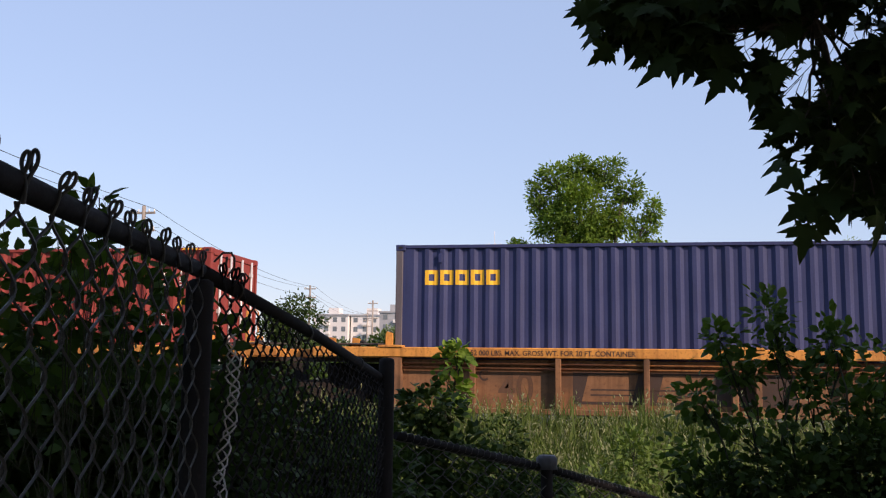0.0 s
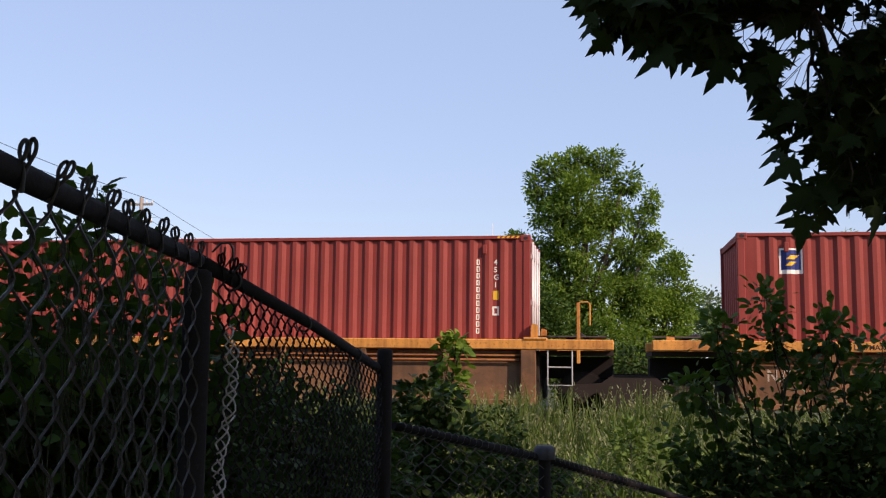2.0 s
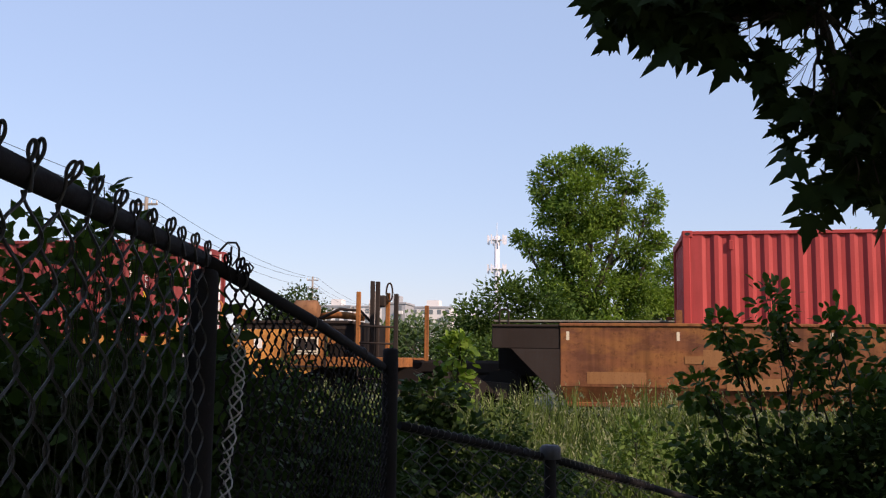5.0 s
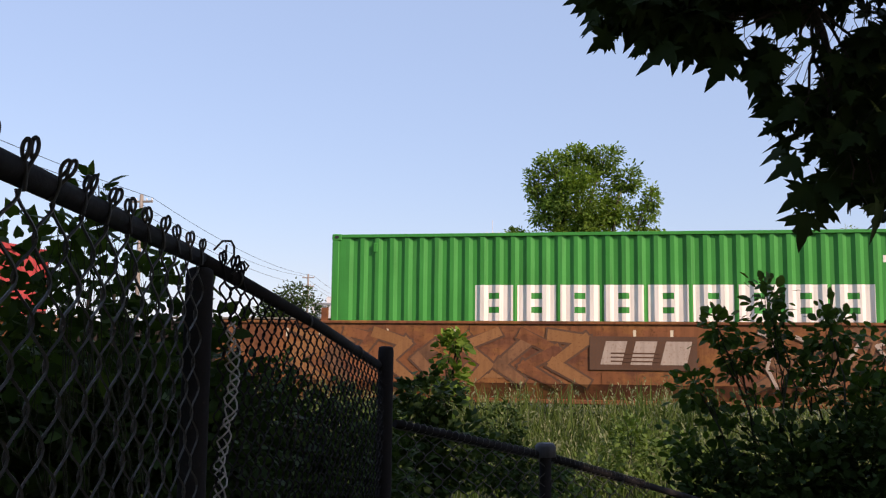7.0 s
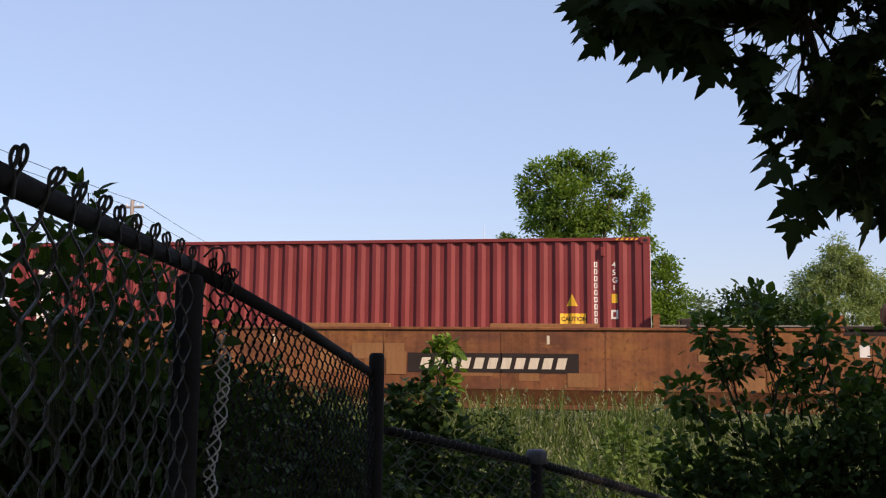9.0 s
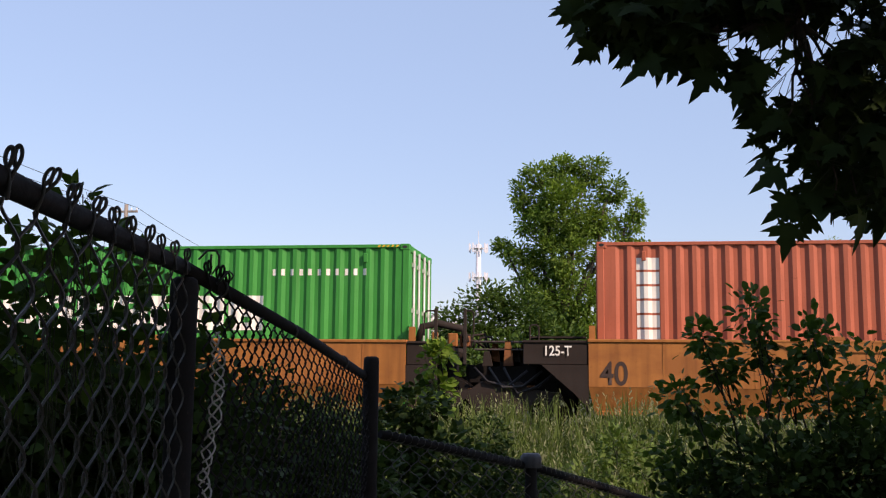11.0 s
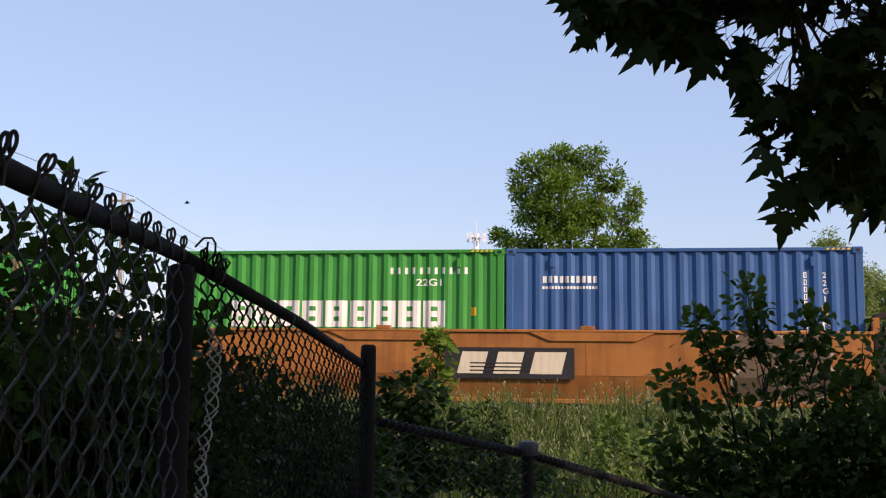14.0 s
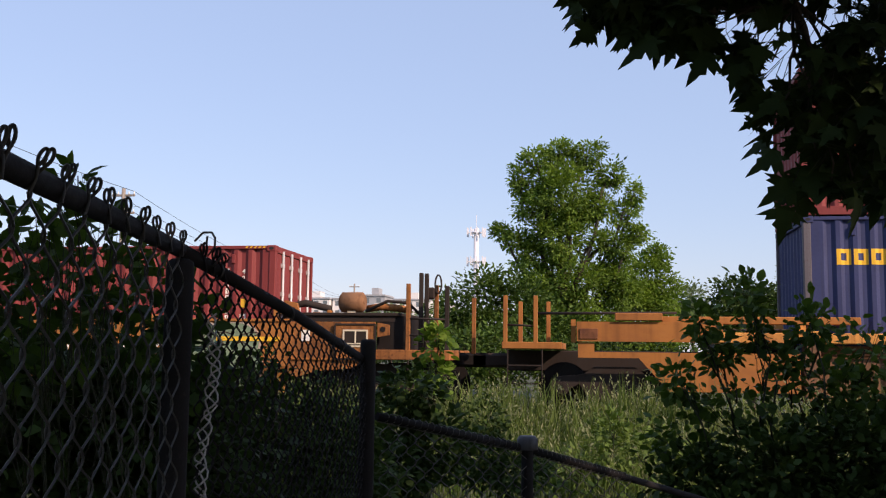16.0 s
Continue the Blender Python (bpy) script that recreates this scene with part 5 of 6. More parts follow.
# ---- the maple over the camera ----
# unseen crown added to shade the corner, and the bough that hangs into view
crown = [((6.0, 1.6, 4.6), (2.8, 3.0, 2.3)), ((4.9, 4.0, 3.1), (1.7, 1.5, 1.1)), ((3.8, -0.8, 4.4), (2.6, 2.4, 1.7)), ((1.2, -0.6, 4.5), (2.6, 2.2, 1.2)), ((-1.4, -1.0, 4.4), (2.4, 2.2, 1.2)),
         ((2.5, 1.6, 4.6), (2.0, 1.4, 1.1)), ((6.6, -2.6, 4.6), (3.0, 2.4, 2.4)), ((2.0, -3.4, 3.4), (3.0, 1.6, 2.6)), ((0.2, 1.3, 4.5), (1.8, 1.1, 0.8)), ((6.4, 3.9, 4.8), (1.5, 1.2, 0.95)), ((7.6, 2.6, 5.2), (1.6, 1.5, 1.4)), ((-1.6, 3.9, 5.3), (1.8, 1.6, 0.8)), ((1.4, 3.9, 5.2), (1.7, 1.5, 0.8))]
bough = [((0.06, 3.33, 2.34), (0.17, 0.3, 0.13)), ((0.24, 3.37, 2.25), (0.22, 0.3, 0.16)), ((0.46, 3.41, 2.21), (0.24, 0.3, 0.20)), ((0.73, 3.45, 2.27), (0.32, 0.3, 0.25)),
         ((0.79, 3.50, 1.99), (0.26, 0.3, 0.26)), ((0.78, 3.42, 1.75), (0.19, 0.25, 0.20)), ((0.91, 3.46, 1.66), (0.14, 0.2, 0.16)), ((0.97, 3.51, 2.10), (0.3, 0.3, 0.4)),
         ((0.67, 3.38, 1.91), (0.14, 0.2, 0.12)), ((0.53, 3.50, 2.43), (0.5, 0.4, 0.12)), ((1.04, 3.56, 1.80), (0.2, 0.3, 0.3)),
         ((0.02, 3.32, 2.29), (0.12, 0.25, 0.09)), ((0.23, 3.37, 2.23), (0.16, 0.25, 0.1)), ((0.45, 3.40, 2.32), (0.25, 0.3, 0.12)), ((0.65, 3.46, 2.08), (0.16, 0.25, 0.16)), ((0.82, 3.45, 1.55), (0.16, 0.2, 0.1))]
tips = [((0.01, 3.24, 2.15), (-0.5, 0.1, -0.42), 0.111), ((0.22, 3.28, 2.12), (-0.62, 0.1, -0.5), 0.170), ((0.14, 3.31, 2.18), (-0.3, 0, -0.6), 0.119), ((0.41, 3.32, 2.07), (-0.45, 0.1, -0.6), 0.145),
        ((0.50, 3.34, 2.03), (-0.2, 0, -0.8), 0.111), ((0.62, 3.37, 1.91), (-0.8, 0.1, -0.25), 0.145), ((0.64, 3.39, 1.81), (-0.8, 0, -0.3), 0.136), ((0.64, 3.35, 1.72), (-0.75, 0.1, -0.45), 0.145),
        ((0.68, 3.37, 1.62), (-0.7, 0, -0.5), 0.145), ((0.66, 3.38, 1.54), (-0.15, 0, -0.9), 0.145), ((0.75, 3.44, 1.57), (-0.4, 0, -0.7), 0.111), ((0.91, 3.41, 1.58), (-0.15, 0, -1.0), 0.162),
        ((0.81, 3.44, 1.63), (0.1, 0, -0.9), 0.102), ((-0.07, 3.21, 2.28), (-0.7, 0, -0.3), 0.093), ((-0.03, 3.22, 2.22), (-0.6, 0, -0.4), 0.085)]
rng = np.random.default_rng(12)
maple = thing("maple_tree", "tall dark maple whose bough hangs over the fence", "tree", at=(5.6, -2.2, GROUND))
mb = np.array((5.6, -2.2, GROUND))
bm = bmesh.new()
limb((0, 0, -0.1), (-0.3, 0.4, 6.2), 0.24, 0.09, rng, bm, 0.02, 8, 12)
for c, r in crown:
    limb((-0.1, 0.1, 2.6), tuple(np.array(c) - mb), 0.10, 0.03, rng, bm, 0.06, 6, 7)
    for _ in range(9):
        d = rng.normal(0, 1, 3)
        d /= np.linalg.norm(d)
        limb(tuple(np.array(c) - mb), tuple(np.array(c) - mb + d * np.array(r) * 0.9), 0.03, 0.006, rng, bm, 0.08, 4, 4)
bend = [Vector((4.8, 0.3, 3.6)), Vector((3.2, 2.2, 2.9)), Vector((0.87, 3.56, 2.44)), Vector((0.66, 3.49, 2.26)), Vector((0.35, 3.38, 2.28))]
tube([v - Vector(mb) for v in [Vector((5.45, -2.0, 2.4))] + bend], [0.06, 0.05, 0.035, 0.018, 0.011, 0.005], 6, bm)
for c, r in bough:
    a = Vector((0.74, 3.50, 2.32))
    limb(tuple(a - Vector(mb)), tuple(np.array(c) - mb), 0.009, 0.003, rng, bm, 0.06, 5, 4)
part("trunk", bm, M["bark"], maple)
p, d = in_lumps([(np.array(c) - mb, r) for c, r in crown], 17500, rng, 0.25)
ob = new("crown", leaf_mesh("crown", LEAF_MAPLE, p, d + rng.normal(0, 0.7, d.shape) - np.array([0, 0, 0.4]), 0.22 * rng.uniform(0.7, 1.2, len(p)), M["shaded_maple_leaf"], rng))
ob.parent = maple
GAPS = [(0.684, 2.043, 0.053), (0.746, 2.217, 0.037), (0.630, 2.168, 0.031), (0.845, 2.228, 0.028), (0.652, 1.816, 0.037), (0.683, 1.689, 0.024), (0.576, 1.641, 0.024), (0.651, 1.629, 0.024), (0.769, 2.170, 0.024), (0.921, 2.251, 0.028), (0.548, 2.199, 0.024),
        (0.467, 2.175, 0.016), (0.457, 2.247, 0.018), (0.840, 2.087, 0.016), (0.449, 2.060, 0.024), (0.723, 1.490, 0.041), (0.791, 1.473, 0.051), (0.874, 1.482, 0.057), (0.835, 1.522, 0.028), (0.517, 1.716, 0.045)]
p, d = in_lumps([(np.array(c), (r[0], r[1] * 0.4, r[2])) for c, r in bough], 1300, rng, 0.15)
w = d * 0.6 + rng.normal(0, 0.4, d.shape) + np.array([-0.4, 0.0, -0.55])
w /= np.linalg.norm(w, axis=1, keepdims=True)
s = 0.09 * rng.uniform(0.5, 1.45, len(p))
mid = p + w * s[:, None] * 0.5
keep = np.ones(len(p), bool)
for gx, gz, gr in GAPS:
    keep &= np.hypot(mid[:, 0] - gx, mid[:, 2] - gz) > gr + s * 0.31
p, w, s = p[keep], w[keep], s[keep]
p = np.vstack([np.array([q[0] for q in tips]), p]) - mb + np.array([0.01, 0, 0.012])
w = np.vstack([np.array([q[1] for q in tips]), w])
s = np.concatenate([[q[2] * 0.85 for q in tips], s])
ups = np.array([0.25, -0.75, 0.6]) + rng.normal(0, 0.4, (len(p), 3))
# the leaves that hang lowest and furthest out can be told apart; the rest is joined
order = np.argsort(p[:, 0] + p[:, 2])
p, w, s, ups = p[order], w[order], s[order], ups[order]
blades = []
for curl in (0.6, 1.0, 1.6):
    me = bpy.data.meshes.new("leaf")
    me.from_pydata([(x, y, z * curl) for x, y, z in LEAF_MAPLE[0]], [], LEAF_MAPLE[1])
    me.materials.append(M["shaded_maple_leaf"])
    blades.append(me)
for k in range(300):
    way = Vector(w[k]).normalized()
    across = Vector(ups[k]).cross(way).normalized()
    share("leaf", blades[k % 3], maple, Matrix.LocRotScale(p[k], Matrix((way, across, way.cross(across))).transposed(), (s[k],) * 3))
ob = new("bough", leaf_mesh("bough", LEAF_MAPLE, p[300:], w[300:], s[300:], M["shaded_maple_leaf"], rng, ups=ups[300:]))
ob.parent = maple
tagged(ob, kind="stuff")
stalks = bmesh.new()
for k in range(0, len(p), 2):
    q, way = Vector(p[k]), Vector(w[k]).normalized()
    tube([q, q - way * 0.05 + Vector((0.012, 0, 0.02)), q - way * 0.08 + Vector((0.035, 0, 0.05))], 0.0016, 3, stalks, False)
tagged(part("leaf_stalk", stalks, M["stalk"], maple), kind="stuff")


# ---- shrubs and weeds ----
def shrub(name, label, base, lumps, count, size, shape, leaf, seed, stem=0.012, shell=0.3, droop=0.1, category="shrub", tuft=0.0):
    rng = np.random.default_rng(seed)
    root = thing(name, label, category, at=base)
    b = np.array(base)
    bm = bmesh.new()
    for c, r in lumps:
        c = np.array(c) - b
        foot = rng.normal(0, 0.12, 3) * np.array([1, 1, 0])
        limb((foot[0], foot[1], -0.05), tuple(c), stem, stem * 0.4, rng, bm, 0.05, 6, 5)
        for _ in range(4):
            d = rng.normal(0, 1, 3)
            d[2] = abs(d[2])
            d /= np.linalg.norm(d)
            limb(tuple(c * 0.8), tuple(c + d * np.array(r) * 0.9), stem * 0.4, stem * 0.12, rng, bm, 0.08, 4, 4)
    part("stem", bm, M["stalk"], root)
    local = [(np.array(c) - b, r) for c, r in lumps]
    p, d = in_clumps(local, count, rng, low=0.02, tuft=tuft) if tuft else in_lumps(local, count, rng, shell, 0.02)
    w = d + rng.normal(0, 0.6, d.shape) + np.array([0, 0, -droop])
    ob = new("foliage", leaf_mesh("foliage", shape, p, w, size * rng.uniform(0.55, 1.25, len(p)), leaf, rng))
    ob.parent = root
    return root


def foot(x, y):
    return (x, y, GROUND - 0.03)


shrub("bush", "tall leafy bush with loose upright shoots", foot(1.3, 6.4),
      [((1.01, 6.36, 1.42), (0.07, 0.1, 0.15)), ((0.70, 6.33, 1.25), (0.07, 0.1, 0.1)), ((1.40, 6.45, 1.25), (0.10, 0.12, 0.15)), ((1.05, 6.45, 1.16), (0.06, 0.08, 0.12)), ((0.84, 6.4, 1.06), (0.07, 0.1, 0.1)), ((1.28, 6.5, 1.02), (0.12, 0.2, 0.1)),
       ((0.56, 6.35, 0.88), (0.09, 0.14, 0.13)), ((0.91, 6.54, 0.72), (0.32, 0.3, 0.16)), ((1.52, 6.62, 0.86), (0.3, 0.3, 0.2)), ((1.78, 6.64, 1.08), (0.18, 0.25, 0.22)), ((1.84, 6.71, 0.70), (0.3, 0.3, 0.3)), ((0.62, 6.5, 0.5), (0.25, 0.3, 0.2))], 1900, 0.07, LEAF_BROAD, M["bush_leaf"], 41, 0.012, tuft=0.36)
# lower part of the bush: the darker leaf colour carries its shade
shrub("shrub", "dense undergrowth at the foot of the bush, darkened for shade", foot(1.3, 6.1),
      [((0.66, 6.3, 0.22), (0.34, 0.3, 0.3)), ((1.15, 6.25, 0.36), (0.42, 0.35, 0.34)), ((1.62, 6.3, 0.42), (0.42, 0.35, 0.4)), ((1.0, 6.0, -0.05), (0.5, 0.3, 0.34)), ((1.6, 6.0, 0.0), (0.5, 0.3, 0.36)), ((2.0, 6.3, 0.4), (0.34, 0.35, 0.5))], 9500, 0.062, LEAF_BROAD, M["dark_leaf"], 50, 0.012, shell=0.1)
shrub("sapling", "slender sapling with bright young leaves beside the fence", foot(-1.45, 8.4),
      [((-1.37, 8.45, 1.11), (0.13, 0.13, 0.16)), ((-1.39, 8.47, 0.86), (0.17, 0.16, 0.14)), ((-1.31, 8.45, 1.20), (0.07, 0.07, 0.08)), ((-1.52, 8.48, 0.66), (0.3, 0.25, 0.2))], 430, 0.075, LEAF_BROAD, M["sprout_leaf"], 42, 0.010, tuft=0.22)
# next two shrubs: tree shade put into the leaf colour
shrub("shrub", "mid-green shrub at the foot of the sapling, darkened for shade", foot(-1.3, 7.6),
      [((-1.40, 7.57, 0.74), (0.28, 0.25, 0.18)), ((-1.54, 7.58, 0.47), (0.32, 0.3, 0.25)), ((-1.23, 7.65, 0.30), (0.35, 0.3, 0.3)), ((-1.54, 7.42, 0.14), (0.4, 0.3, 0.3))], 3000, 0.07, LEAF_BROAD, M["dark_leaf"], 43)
shrub("shrub", "small-leaved shrub in front of the tall grass, darkened for shade", foot(-0.75, 8.6),
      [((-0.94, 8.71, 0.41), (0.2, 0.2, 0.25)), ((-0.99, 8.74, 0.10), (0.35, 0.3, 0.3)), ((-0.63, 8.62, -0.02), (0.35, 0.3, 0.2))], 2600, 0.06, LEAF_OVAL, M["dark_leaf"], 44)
shrub("shrub", "low sunlit shrub with yellow-green leaves", foot(0.35, 9.6),
      [((0.17, 9.97, 0.07), (0.4, 0.35, 0.25)), ((0.62, 10.05, 0.02), (0.4, 0.35, 0.28)), ((-0.16, 9.73, -0.14), (0.4, 0.3, 0.2)), ((0.23, 9.95, 0.29), (0.16, 0.15, 0.14))], 1500, 0.07, LEAF_OVAL, M["weed_leaf"], 45, tuft=0.7)
# behind the fence: leaf colour darkened in place of deep shade
shrub("shrub", "tangled shrub behind the chain-link fence, darkened for shade", foot(-2.3, 5.6),
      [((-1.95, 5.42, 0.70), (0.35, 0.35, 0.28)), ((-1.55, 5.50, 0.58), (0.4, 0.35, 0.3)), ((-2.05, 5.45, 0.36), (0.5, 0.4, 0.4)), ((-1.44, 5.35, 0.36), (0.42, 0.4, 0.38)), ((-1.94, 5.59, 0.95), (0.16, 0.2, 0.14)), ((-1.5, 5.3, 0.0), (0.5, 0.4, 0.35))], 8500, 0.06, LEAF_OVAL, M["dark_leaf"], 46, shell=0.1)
shrub("shrub", "dense undergrowth behind the fence, darkened for shade", foot(-2.1, 3.4),
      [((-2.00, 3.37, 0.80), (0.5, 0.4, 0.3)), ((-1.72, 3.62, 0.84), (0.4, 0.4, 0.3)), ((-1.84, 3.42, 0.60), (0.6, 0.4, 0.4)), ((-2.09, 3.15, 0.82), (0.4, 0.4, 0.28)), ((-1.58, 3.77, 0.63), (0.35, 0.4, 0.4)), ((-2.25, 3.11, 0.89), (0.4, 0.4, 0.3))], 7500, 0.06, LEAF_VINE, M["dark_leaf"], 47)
shrub("vine", "climbing vine with heart-shaped leaves woven through the fence", foot(-1.05, 2.3),
      [((-1.24, 1.91, 1.26), (0.16, 0.2, 0.12)), ((-1.16, 2.03, 1.24), (0.18, 0.2, 0.13)), ((-1.09, 2.14, 1.22), (0.15, 0.2, 0.13)), ((-1.17, 1.94, 1.13), (0.25, 0.2, 0.13)), ((-1.05, 2.16, 1.12), (0.18, 0.2, 0.12)),
       ((-1.23, 1.71, 1.19), (0.12, 0.2, 0.2)), ((-1.12, 2.06, 1.06), (0.3, 0.2, 0.1)), ((-1.22, 1.83, 1.05), (0.2, 0.2, 0.12))], 820, 0.04, LEAF_VINE, M["bush_leaf"], 48, 0.004)
shrub("vine", "vine shoot rising above the fence rail", foot(-0.9, 1.66),
      [((-0.93, 1.59, 1.34), (0.045, 0.05, 0.03)), ((-0.96, 1.59, 1.27), (0.06, 0.05, 0.03)), ((-0.95, 1.80, 1.29), (0.03, 0.04, 0.03)), ((-0.94, 1.64, 1.36), (0.02, 0.03, 0.02))], 70, 0.045, LEAF_OVAL, M["bush_leaf"], 49, 0.003)

rng = np.random.default_rng(61)
N = 34000
gx, gy = rng.uniform(-9, 9, N), 9.2 + rng.random(N) ** 0.8 * 7.1
keep = (gx > -gy * 0.62) & (gx < gy * 0.42)
gx, gy = gx[keep], gy[keep]
patchy = np.array([noise.noise((x * 0.55, y * 0.55, 3.0)) for x, y in zip(gx, gy)])
keep = rng.random(len(gx)) < 0.62 + patchy * 0.9
gx, gy, patchy = gx[keep], gy[keep], patchy[keep]
gz = np.full(len(gx), GROUND - 0.04) + 0.25 * np.maximum(0, 1 - np.abs(gy - 18.3) / 3.5)
high = np.clip(0.62 + patchy * 0.35 + rng.normal(0, 0.16, len(gx)), 0.2, 1.15) * np.where(gy > 13.5, 1.22, 0.88)
lean = np.stack([rng.normal(0, 0.22, len(gx)), rng.normal(0, 0.22, len(gx)), np.ones(len(gx))], 1)
BLADE = (np.array([(0, 0.011, 0), (0, -0.011, 0), (0.45, 0.010, 0.02), (0.45, -0.010, 0.02), (0.8, 0.006, 0.07), (0.8, -0.006, 0.07), (1.0, 0, 0.14)]), [(0, 1, 3, 2), (2, 3, 5, 4), (4, 5, 6)])
roots = np.stack([gx, gy, gz], 1)
side = rng.normal(0, 1, (len(gx), 3)) * np.array([1, 1, 0])
meadow = new("tall_grass", leaf_mesh("tall_grass", BLADE, roots, lean, high, M["grass"], rng, ups=side))
tagged(meadow, "tall uneven sunlit meadow grass before the track", "grass", kind="stuff")
pick = rng.random(len(gx)) < 0.3
tip = roots[pick] + lean[pick] / np.linalg.norm(lean[pick], axis=1, keepdims=True) * high[pick][:, None] * 0.98
heads_p, heads_w, heads_s = [], [], []
for q, l in zip(tip, lean[pick]):
    for k in range(5):
        heads_p.append(q - l * 0.045 * k)
        heads_w.append(l + rng.normal(0, 0.6, 3))
        heads_s.append(rng.uniform(0.035, 0.09))
ob = new("seed_heads", leaf_mesh("seed_heads", LEAF_SLIM, np.array(heads_p), np.array(heads_w), np.array(heads_s), M["seed"], rng))
tagged(ob, "feathery pale seed heads over the tall grass", "grass", kind="stuff")
# broad low weeds under the grass
wx, wy = rng.uniform(-8, 7, 9000), rng.uniform(8.6, 16.2, 9000)
ob = new("weeds", leaf_mesh("weeds", LEAF_OVAL, np.stack([wx, wy, GROUND + rng.random(9000) ** 1.5 * 0.45], 1), rng.normal(0, 1, (9000, 3)) + np.array([0, 0, 0.4]), rng.uniform(0.05, 0.12, 9000), M["bush_leaf"], rng))
tagged(ob, "broad-leaved green weeds among the grass", "weeds", kind="stuff")

# ---- trees behind the track ----
def at34(x, z, rx, rz, y=34.0, ry=None):
    return ((x, y, z), (rx, ry or rx * 0.8, rz))


tree("ash_tree", "full leafy green ash tree behind the track", (-0.6, 34.2, GROUND), 9, 0.22,
     [at34(-0.9, 6.6, 1.35, 1.3), at34(-1.85, 7.9, 0.5, 0.5), at34(-1.0, 8.2, 0.5, 0.45), at34(0.0, 8.05, 0.6, 0.5), at34(-2.4, 7.25, 0.42, 0.55), at34(-2.0, 6.2, 0.6, 0.6), at34(1.65, 6.6, 0.24, 0.6), at34(1.35, 5.9, 0.3, 0.5), at34(0.7, 7.3, 0.5, 0.6),
      at34(0.35, 6.2, 0.7, 0.6), at34(-3.05, 5.35, 0.42, 0.25), at34(-2.5, 5.0, 0.5, 0.4), at34(-2.0, 4.4, 0.7, 0.6), at34(-0.9, 5.0, 1.3, 0.8), at34(0.9, 4.9, 0.75, 0.7), at34(1.7, 5.2, 0.4, 0.35), at34(-0.4, 3.4, 1.7, 1.0), at34(1.0, 3.3, 0.9, 0.9), at34(-1.8, 3.1, 0.8, 0.8), at34(-0.3, 1.6, 2.2, 1.2)],
     64000, 0.13, LEAF_OVAL, M["tree_leaf"], 71, 0.3, tuft=0.72)
tree("tree", "lighter green bushy tree beside the ash", (2.2, 35.5, GROUND), 5, 0.1,
     [at34(2.1, 3.9, 0.75, 0.9, 35.5), at34(2.5, 4.5, 0.4, 0.5, 35.5), at34(2.0, 2.5, 1.1, 1.0, 35.5), at34(2.8, 3.2, 0.5, 0.8, 35.5), at34(2.0, 1.0, 1.4, 1.2, 35.5)], 24000, 0.13, LEAF_OVAL, M["sprout_leaf"], 72, 0.35, tuft=0.75)
tree("bush", "green leafy thicket beside the ash tree", (-3.4, 30.0, GROUND), 4, 0.08,
     [at34(-3.2, 2.9, 0.9, 0.8, 30), at34(-4.2, 2.3, 0.8, 0.7, 30), at34(-2.3, 2.5, 1.0, 1.1, 30), at34(-3.3, 1.2, 1.8, 1.2, 30), at34(-4.6, 1.2, 0.8, 0.8, 30), at34(-1.2, 1.3, 1.4, 1.2, 30)], 18000, 0.15, LEAF_OVAL, M["bush_leaf"], 73, 0.35, category="bush", tuft=0.8)
tree("willow_tree", "pale feathery willow tree beyond the track", (14.5, 62, GROUND), 9, 0.25,
     [at34(14.5, 6.9, 1.5, 1.5, 62), at34(14.6, 8.3, 0.6, 0.8, 62), at34(15.7, 7.0, 1.0, 1.0, 62), at34(13.3, 5.6, 1.4, 1.5, 62), at34(16.6, 5.6, 1.5, 1.5, 62), at34(12.4, 4.2, 1.5, 1.4, 62), at34(15.0, 3.2, 3.8, 2.4, 62), at34(18.6, 4.2, 1.8, 1.8, 62), at34(21, 3.6, 2.6, 2.2, 62)], 60000, 0.24, LEAF_SLIM, M["pale_leaf"], 74, 0.4, 0.9, tuft=0.8)
tree("tree", "small tree in the distance, leaf colour paled for haze", (8.6, 82, GROUND), 7, 0.15,
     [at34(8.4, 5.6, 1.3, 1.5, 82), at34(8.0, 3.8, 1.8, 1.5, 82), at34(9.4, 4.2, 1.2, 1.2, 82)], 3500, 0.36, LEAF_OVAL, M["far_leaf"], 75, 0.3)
tree("tree", "dark green rounded tree beyond the track", (7.6, 51.5, GROUND), 5, 0.12,
     [at34(7.4, 4.1, 1.1, 0.9, 51.5), at34(8.5, 3.8, 1.3, 1.0, 51.5), at34(7.6, 2.2, 2.2, 1.6, 51.5), at34(10.2, 3.2, 1.4, 1.3, 51.5)], 9000, 0.27, LEAF_OVAL, M["dark_leaf"], 76, 0.35)
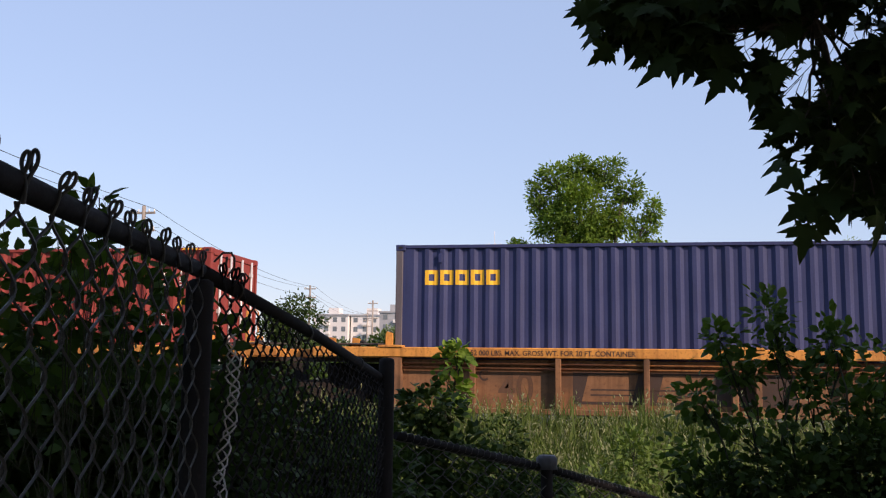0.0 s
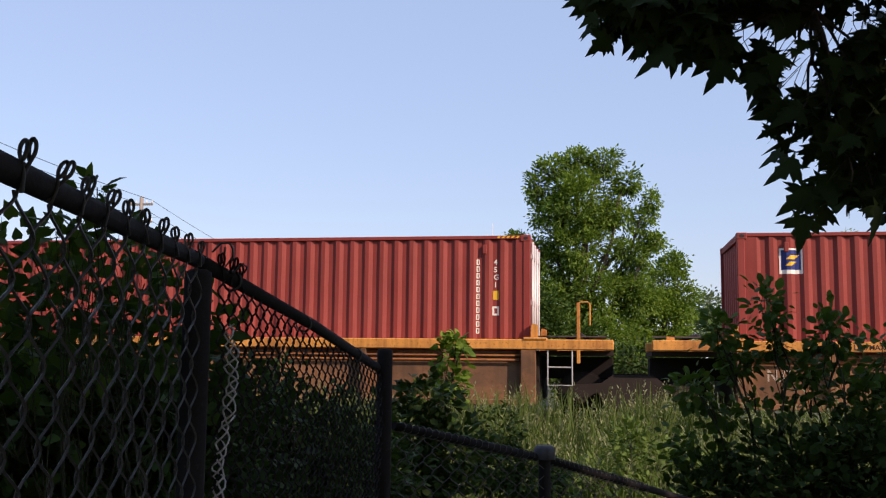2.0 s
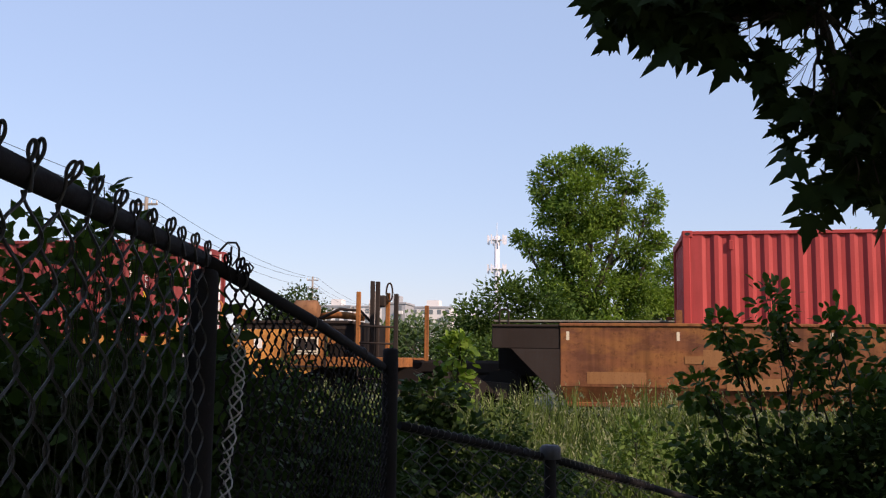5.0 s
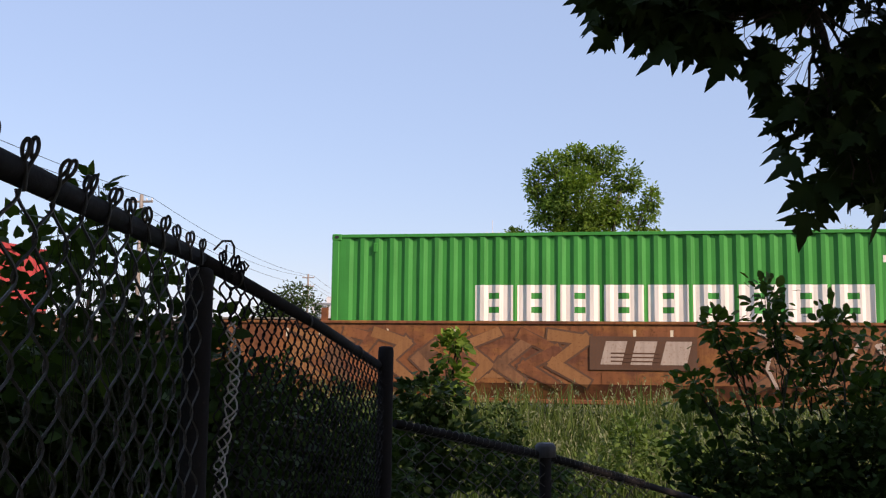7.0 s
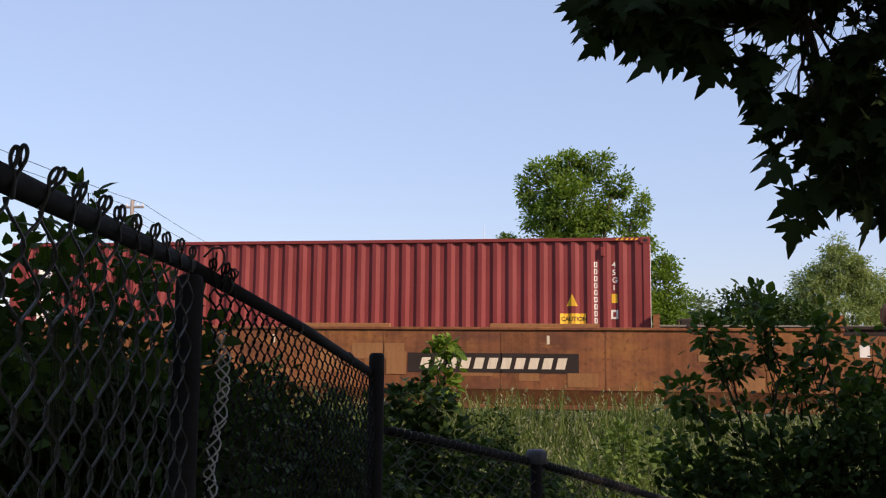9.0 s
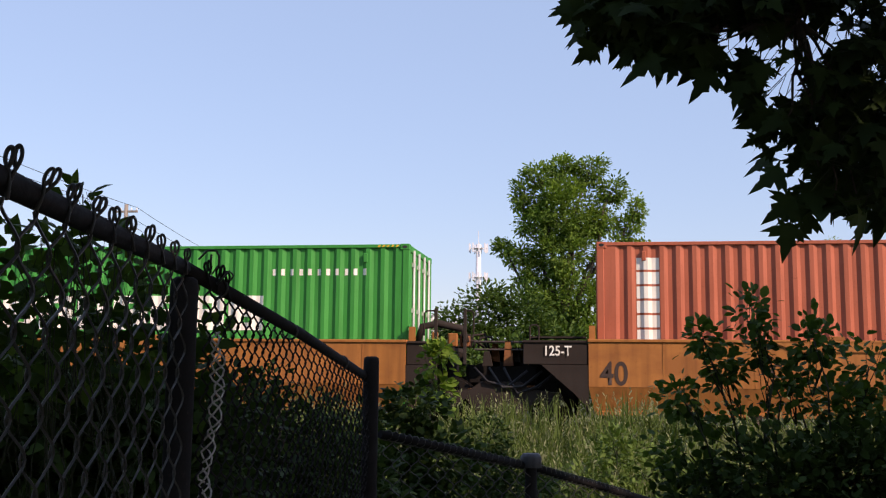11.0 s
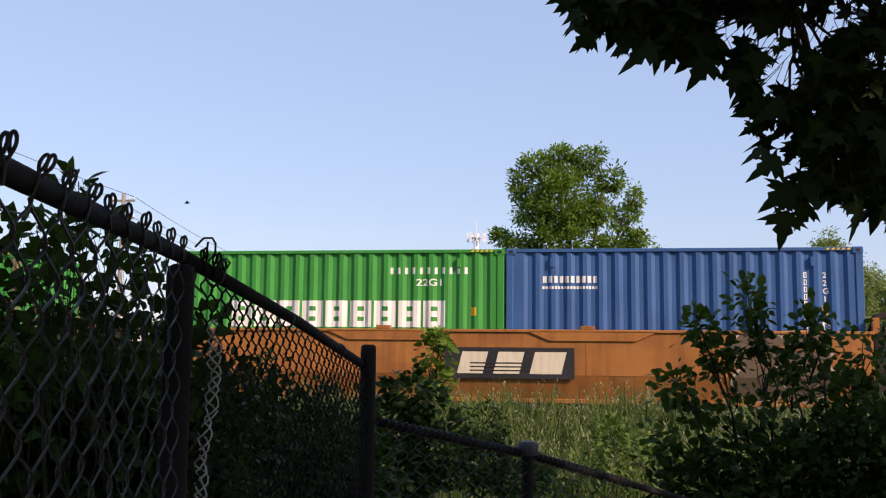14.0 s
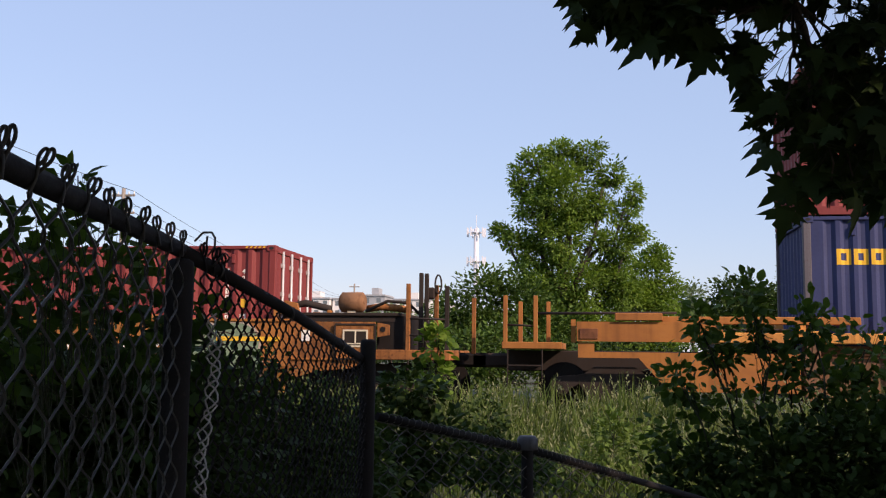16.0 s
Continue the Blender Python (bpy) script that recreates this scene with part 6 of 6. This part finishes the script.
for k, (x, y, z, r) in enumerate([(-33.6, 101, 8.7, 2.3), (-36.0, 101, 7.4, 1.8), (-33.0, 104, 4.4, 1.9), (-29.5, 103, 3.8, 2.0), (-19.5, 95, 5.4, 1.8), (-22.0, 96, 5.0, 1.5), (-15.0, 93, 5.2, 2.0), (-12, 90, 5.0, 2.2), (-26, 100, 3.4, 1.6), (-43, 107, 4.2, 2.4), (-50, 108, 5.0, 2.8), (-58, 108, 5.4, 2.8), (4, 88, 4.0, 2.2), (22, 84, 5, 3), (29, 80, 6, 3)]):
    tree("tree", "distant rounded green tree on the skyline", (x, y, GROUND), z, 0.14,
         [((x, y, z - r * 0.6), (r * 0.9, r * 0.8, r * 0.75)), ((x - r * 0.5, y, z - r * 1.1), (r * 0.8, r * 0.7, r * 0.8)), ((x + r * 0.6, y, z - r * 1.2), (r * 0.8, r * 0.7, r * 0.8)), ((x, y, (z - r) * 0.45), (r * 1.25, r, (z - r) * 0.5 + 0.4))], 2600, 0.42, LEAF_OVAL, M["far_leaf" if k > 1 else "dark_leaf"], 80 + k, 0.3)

# hedge along the far side of the line
for k in range(9):
    x = -15.5 + k * 3.3
    h = 1.75 + 0.3 * math.sin(k * 2.3)
    tree("hedge_bush", "dark green scrubby bush on the far side of the track", (x, 27.0 + 0.6 * math.sin(k * 1.7), GROUND), 2, 0.06,
         [((x, 27, h - 0.5), (1.3, 1.0, 0.6)), ((x + 1.3, 27.3, h - 0.9), (1.3, 1.0, 0.7)), ((x - 1.0, 26.8, h - 0.8), (1.2, 1.0, 0.7)), ((x + 0.3, 27, 0.1), (2.2, 1.1, 0.8))], 3600, 0.16, LEAF_OVAL, M["dark_leaf" if k % 2 else "bush_leaf"], 120 + k, 0.3, category="bush")
# unseen trees added behind the camera and beside the fence to block skylight
tree("tree", "unseen broad tree added behind the fence corner to block skylight", (-4.6, -4.2, GROUND), 7, 0.2,
     [((-4.6, -4.0, 4.6), (3.0, 2.4, 2.4)), ((-2.0, -4.8, 3.2), (2.6, 1.8, 3.0)), ((-6.4, -1.2, 3.6), (2.2, 2.6, 2.6)), ((1.8, -6.0, 3.0), (3.0, 1.8, 3.0))], 9000, 0.25, LEAF_OVAL, M["dark_leaf"], 140, 0.2)
tree("tree", "unseen leafy tree added beyond the chain-link fence to block skylight", (-6.2, 2.6, GROUND), 5, 0.1,
     [((-6.0, 2.4, 3.0), (1.7, 2.0, 1.8)), ((-5.8, 2.2, 1.0), (1.6, 1.9, 1.3)), ((-7.4, 4.2, 2.4), (1.6, 1.6, 2.2))], 5200, 0.2, LEAF_OVAL, M["dark_leaf"], 141, 0.2)

# ---- distance: poles, tower and flats ----
def utility_pole(x, y, top, arms=2):
    root = thing("utility_pole", "tall weathered wooden utility pole with crossarms", "utility pole", "poles along the line", (x, y, GROUND))
    part("pole", tube([(0, 0, 0), (0, 0, top - GROUND)], [0.17, 0.12], 8), M["pole"], root)
    for k in range(arms):
        z = top - GROUND - 0.45 - k * 1.1
        part("crossarm", box(-0.75, -0.06, z - 0.06, 0.75, 0.06, z + 0.06), M["pole"], root)
        for dx in (-0.7, -0.35, 0.35, 0.7):
            part("insulator", tube([(dx, 0, z + 0.06), (dx, 0, z + 0.24)], [0.05, 0.03], 6), M["white"], root)
    return root


poles = [(-20.2, -6.0, 11.0), (-28.56, 55.2, 10.9), (-36.7, 115.1, 11.1), (-33.8, 136.0, 10.7), (-44.5, 175.0, 11.2)]
for x, y, z in poles:
    utility_pole(x, y, z, 3 if y > 100 else 2)
for (x0, y0, z0), (x1, y1, z1) in ((poles[0], poles[1]), (poles[1], poles[2]), (poles[2], poles[4])):
    for dx, dz in ((-0.7, -0.2), (0.7, -0.2), (0.35, -1.3)):
        pts = [(x0 + (x1 - x0) * u + dx, y0 + (y1 - y0) * u, z0 + dz + (z1 - z0) * u - 4 * 0.9 * u * (1 - u)) for u in np.linspace(0, 1, 15)]
        tagged(new("power_line", mesh_of("power_line", tube(pts, 0.015, 4), M["black"])), "thin dark overhead wire between utility poles", "power line", "overhead wires")

mast = thing("cell_tower", "slim white cell tower with antenna clusters", "tower", at=(-23.2, 197.5, GROUND))
part("mast", tube([(0, 0, 0), (0, 0, 27.2)], [0.75, 0.5], 10), M["tower"], mast)
part("lightning_rod", tube([(0, 0, 27), (0, 0, 30)], 0.06, 5), M["tower"], mast)
for z in (20.2, 26.3):
    part("antenna_ring", disc((0, 0, z), 1.1, (0, 0, 1), 0.25, 12), M["tower"], mast)
    for k in range(9):
        a = k * 0.698
        cx, cy = 1.9 * math.cos(a), 1.9 * math.sin(a)
        bm = box(cx - 0.14, cy - 0.1, z - 0.9, cx + 0.14, cy + 0.1, z + 1.0)
        tube([(0, 0, z), (cx, cy, z)], 0.06, 4, bm)
        part("antenna", bm, M["tower"], mast)


def flats(x, y, wide, storeys, wall, deep=12.0, floor_h=2.9):
    high = storeys * floor_h
    root = thing("apartment_block", f"distant {'white' if wall == 'wall_white' else 'grey'} apartment block with {storeys} storeys", "building", "flats on the skyline", (x, y, GROUND))
    part("wall", box(0, 0, 0, wide, deep, high), M[wall], root)
    part("roof", box(-0.3, -0.3, high, wide + 0.3, deep + 0.3, high + 0.5), M["wall_grey"], root)
    part("plant_room", box(wide * 0.35, 3, high + 0.5, wide * 0.65, 8, high + 2.6), M[wall], root)
    n = max(2, int(wide / 2.6))
    me = mesh_of("window", box(0, -0.06, 0, 1.3, 0.02, 1.5), M["pane"])
    sl = mesh_of("balcony", box(-0.2, -0.9, -0.15, 1.9, 0.0, 0.75), M["wall_white"])
    for f in range(1, storeys):
        for k in range(n):
            px = (k + 0.5) * wide / n - 0.65
            share("window", me, root, pose(px, 0, f * floor_h + 0.9))
            if k % 3 == 1:
                share("balcony", sl, root, pose(px - 0.2, 0, f * floor_h + 0.1))
    return root


flats(-91, 290, 11, 6, "wall_white")
flats(-79.5, 292, 12, 6, "wall_white")
flats(-66, 274, 7, 6, "wall_grey")
flats(-62, 296, 13, 6, "wall_white")
flats(-47, 300, 8, 5, "wall_white")
flats(-110, 300, 14, 5, "wall_grey")


bird = thing("bird", "small dark bird flying over the train", "bird")
part("body", tube([(-0.07, 0, 0), (-0.04, 0, 0.008), (0.01, 0, 0.01), (0.05, 0, 0.008), (0.07, 0, 0.004)], [0.004, 0.018, 0.022, 0.015, 0.004], 7), M["black"], bird)
for sgn in (-1, 1):
    bm = bmesh.new()
    rows = [[bm.verts.new((x + 0.02 * abs(k), sgn * k * 0.05, 0.012 + 0.018 * k + z)) for x, z in ((0.03, 0), (0.0, 0.004), (-0.03, 0))] for k in range(3)]
    for a, b in zip(rows, rows[1:]):
        for i in range(2):
            bm.faces.new((a[i], a[i + 1], b[i + 1], b[i]))
    bmesh.ops.solidify(bm, geom=bm.faces[:], thickness=0.003)
    part("wing", bm, M["black"], bird)


# ---- what moves ----
def gone(t):
    """How far the train has rolled at t seconds."""
    return 12.726 * t + 0.0076 * t * t


BIRD_A, BIRD_B, BIRD_C = (-10.35, 23.42, 4.94), (-3.06, 24.35, 6.64), (5.83, 25.48, 8.68)


def motions():
    times = [k * 2.0 for k in range(9)]
    for ob, x, y, z in moving:
        walk(ob, [(t, pose(x - gone(t), y, z)) for t in times])
    walk(bird, [(0.0, pose(-230, 22.0, 5.0)), (13.6, pose(-16.0, 22.0, 4.4)), (14.0, pose(*BIRD_A)), (14.5, pose(*BIRD_B)), (15.1, pose(*BIRD_C)), (16.0, pose(28.0, 26.0, 12.0))])
    steps = [k / FPS for k in range(481)]
    for ws, ax in cars:
        walk(ws, [(t, pose(ax, 0, 0.42, 0, -math.degrees(gone(t) / 0.42))) for t in steps])


motions()
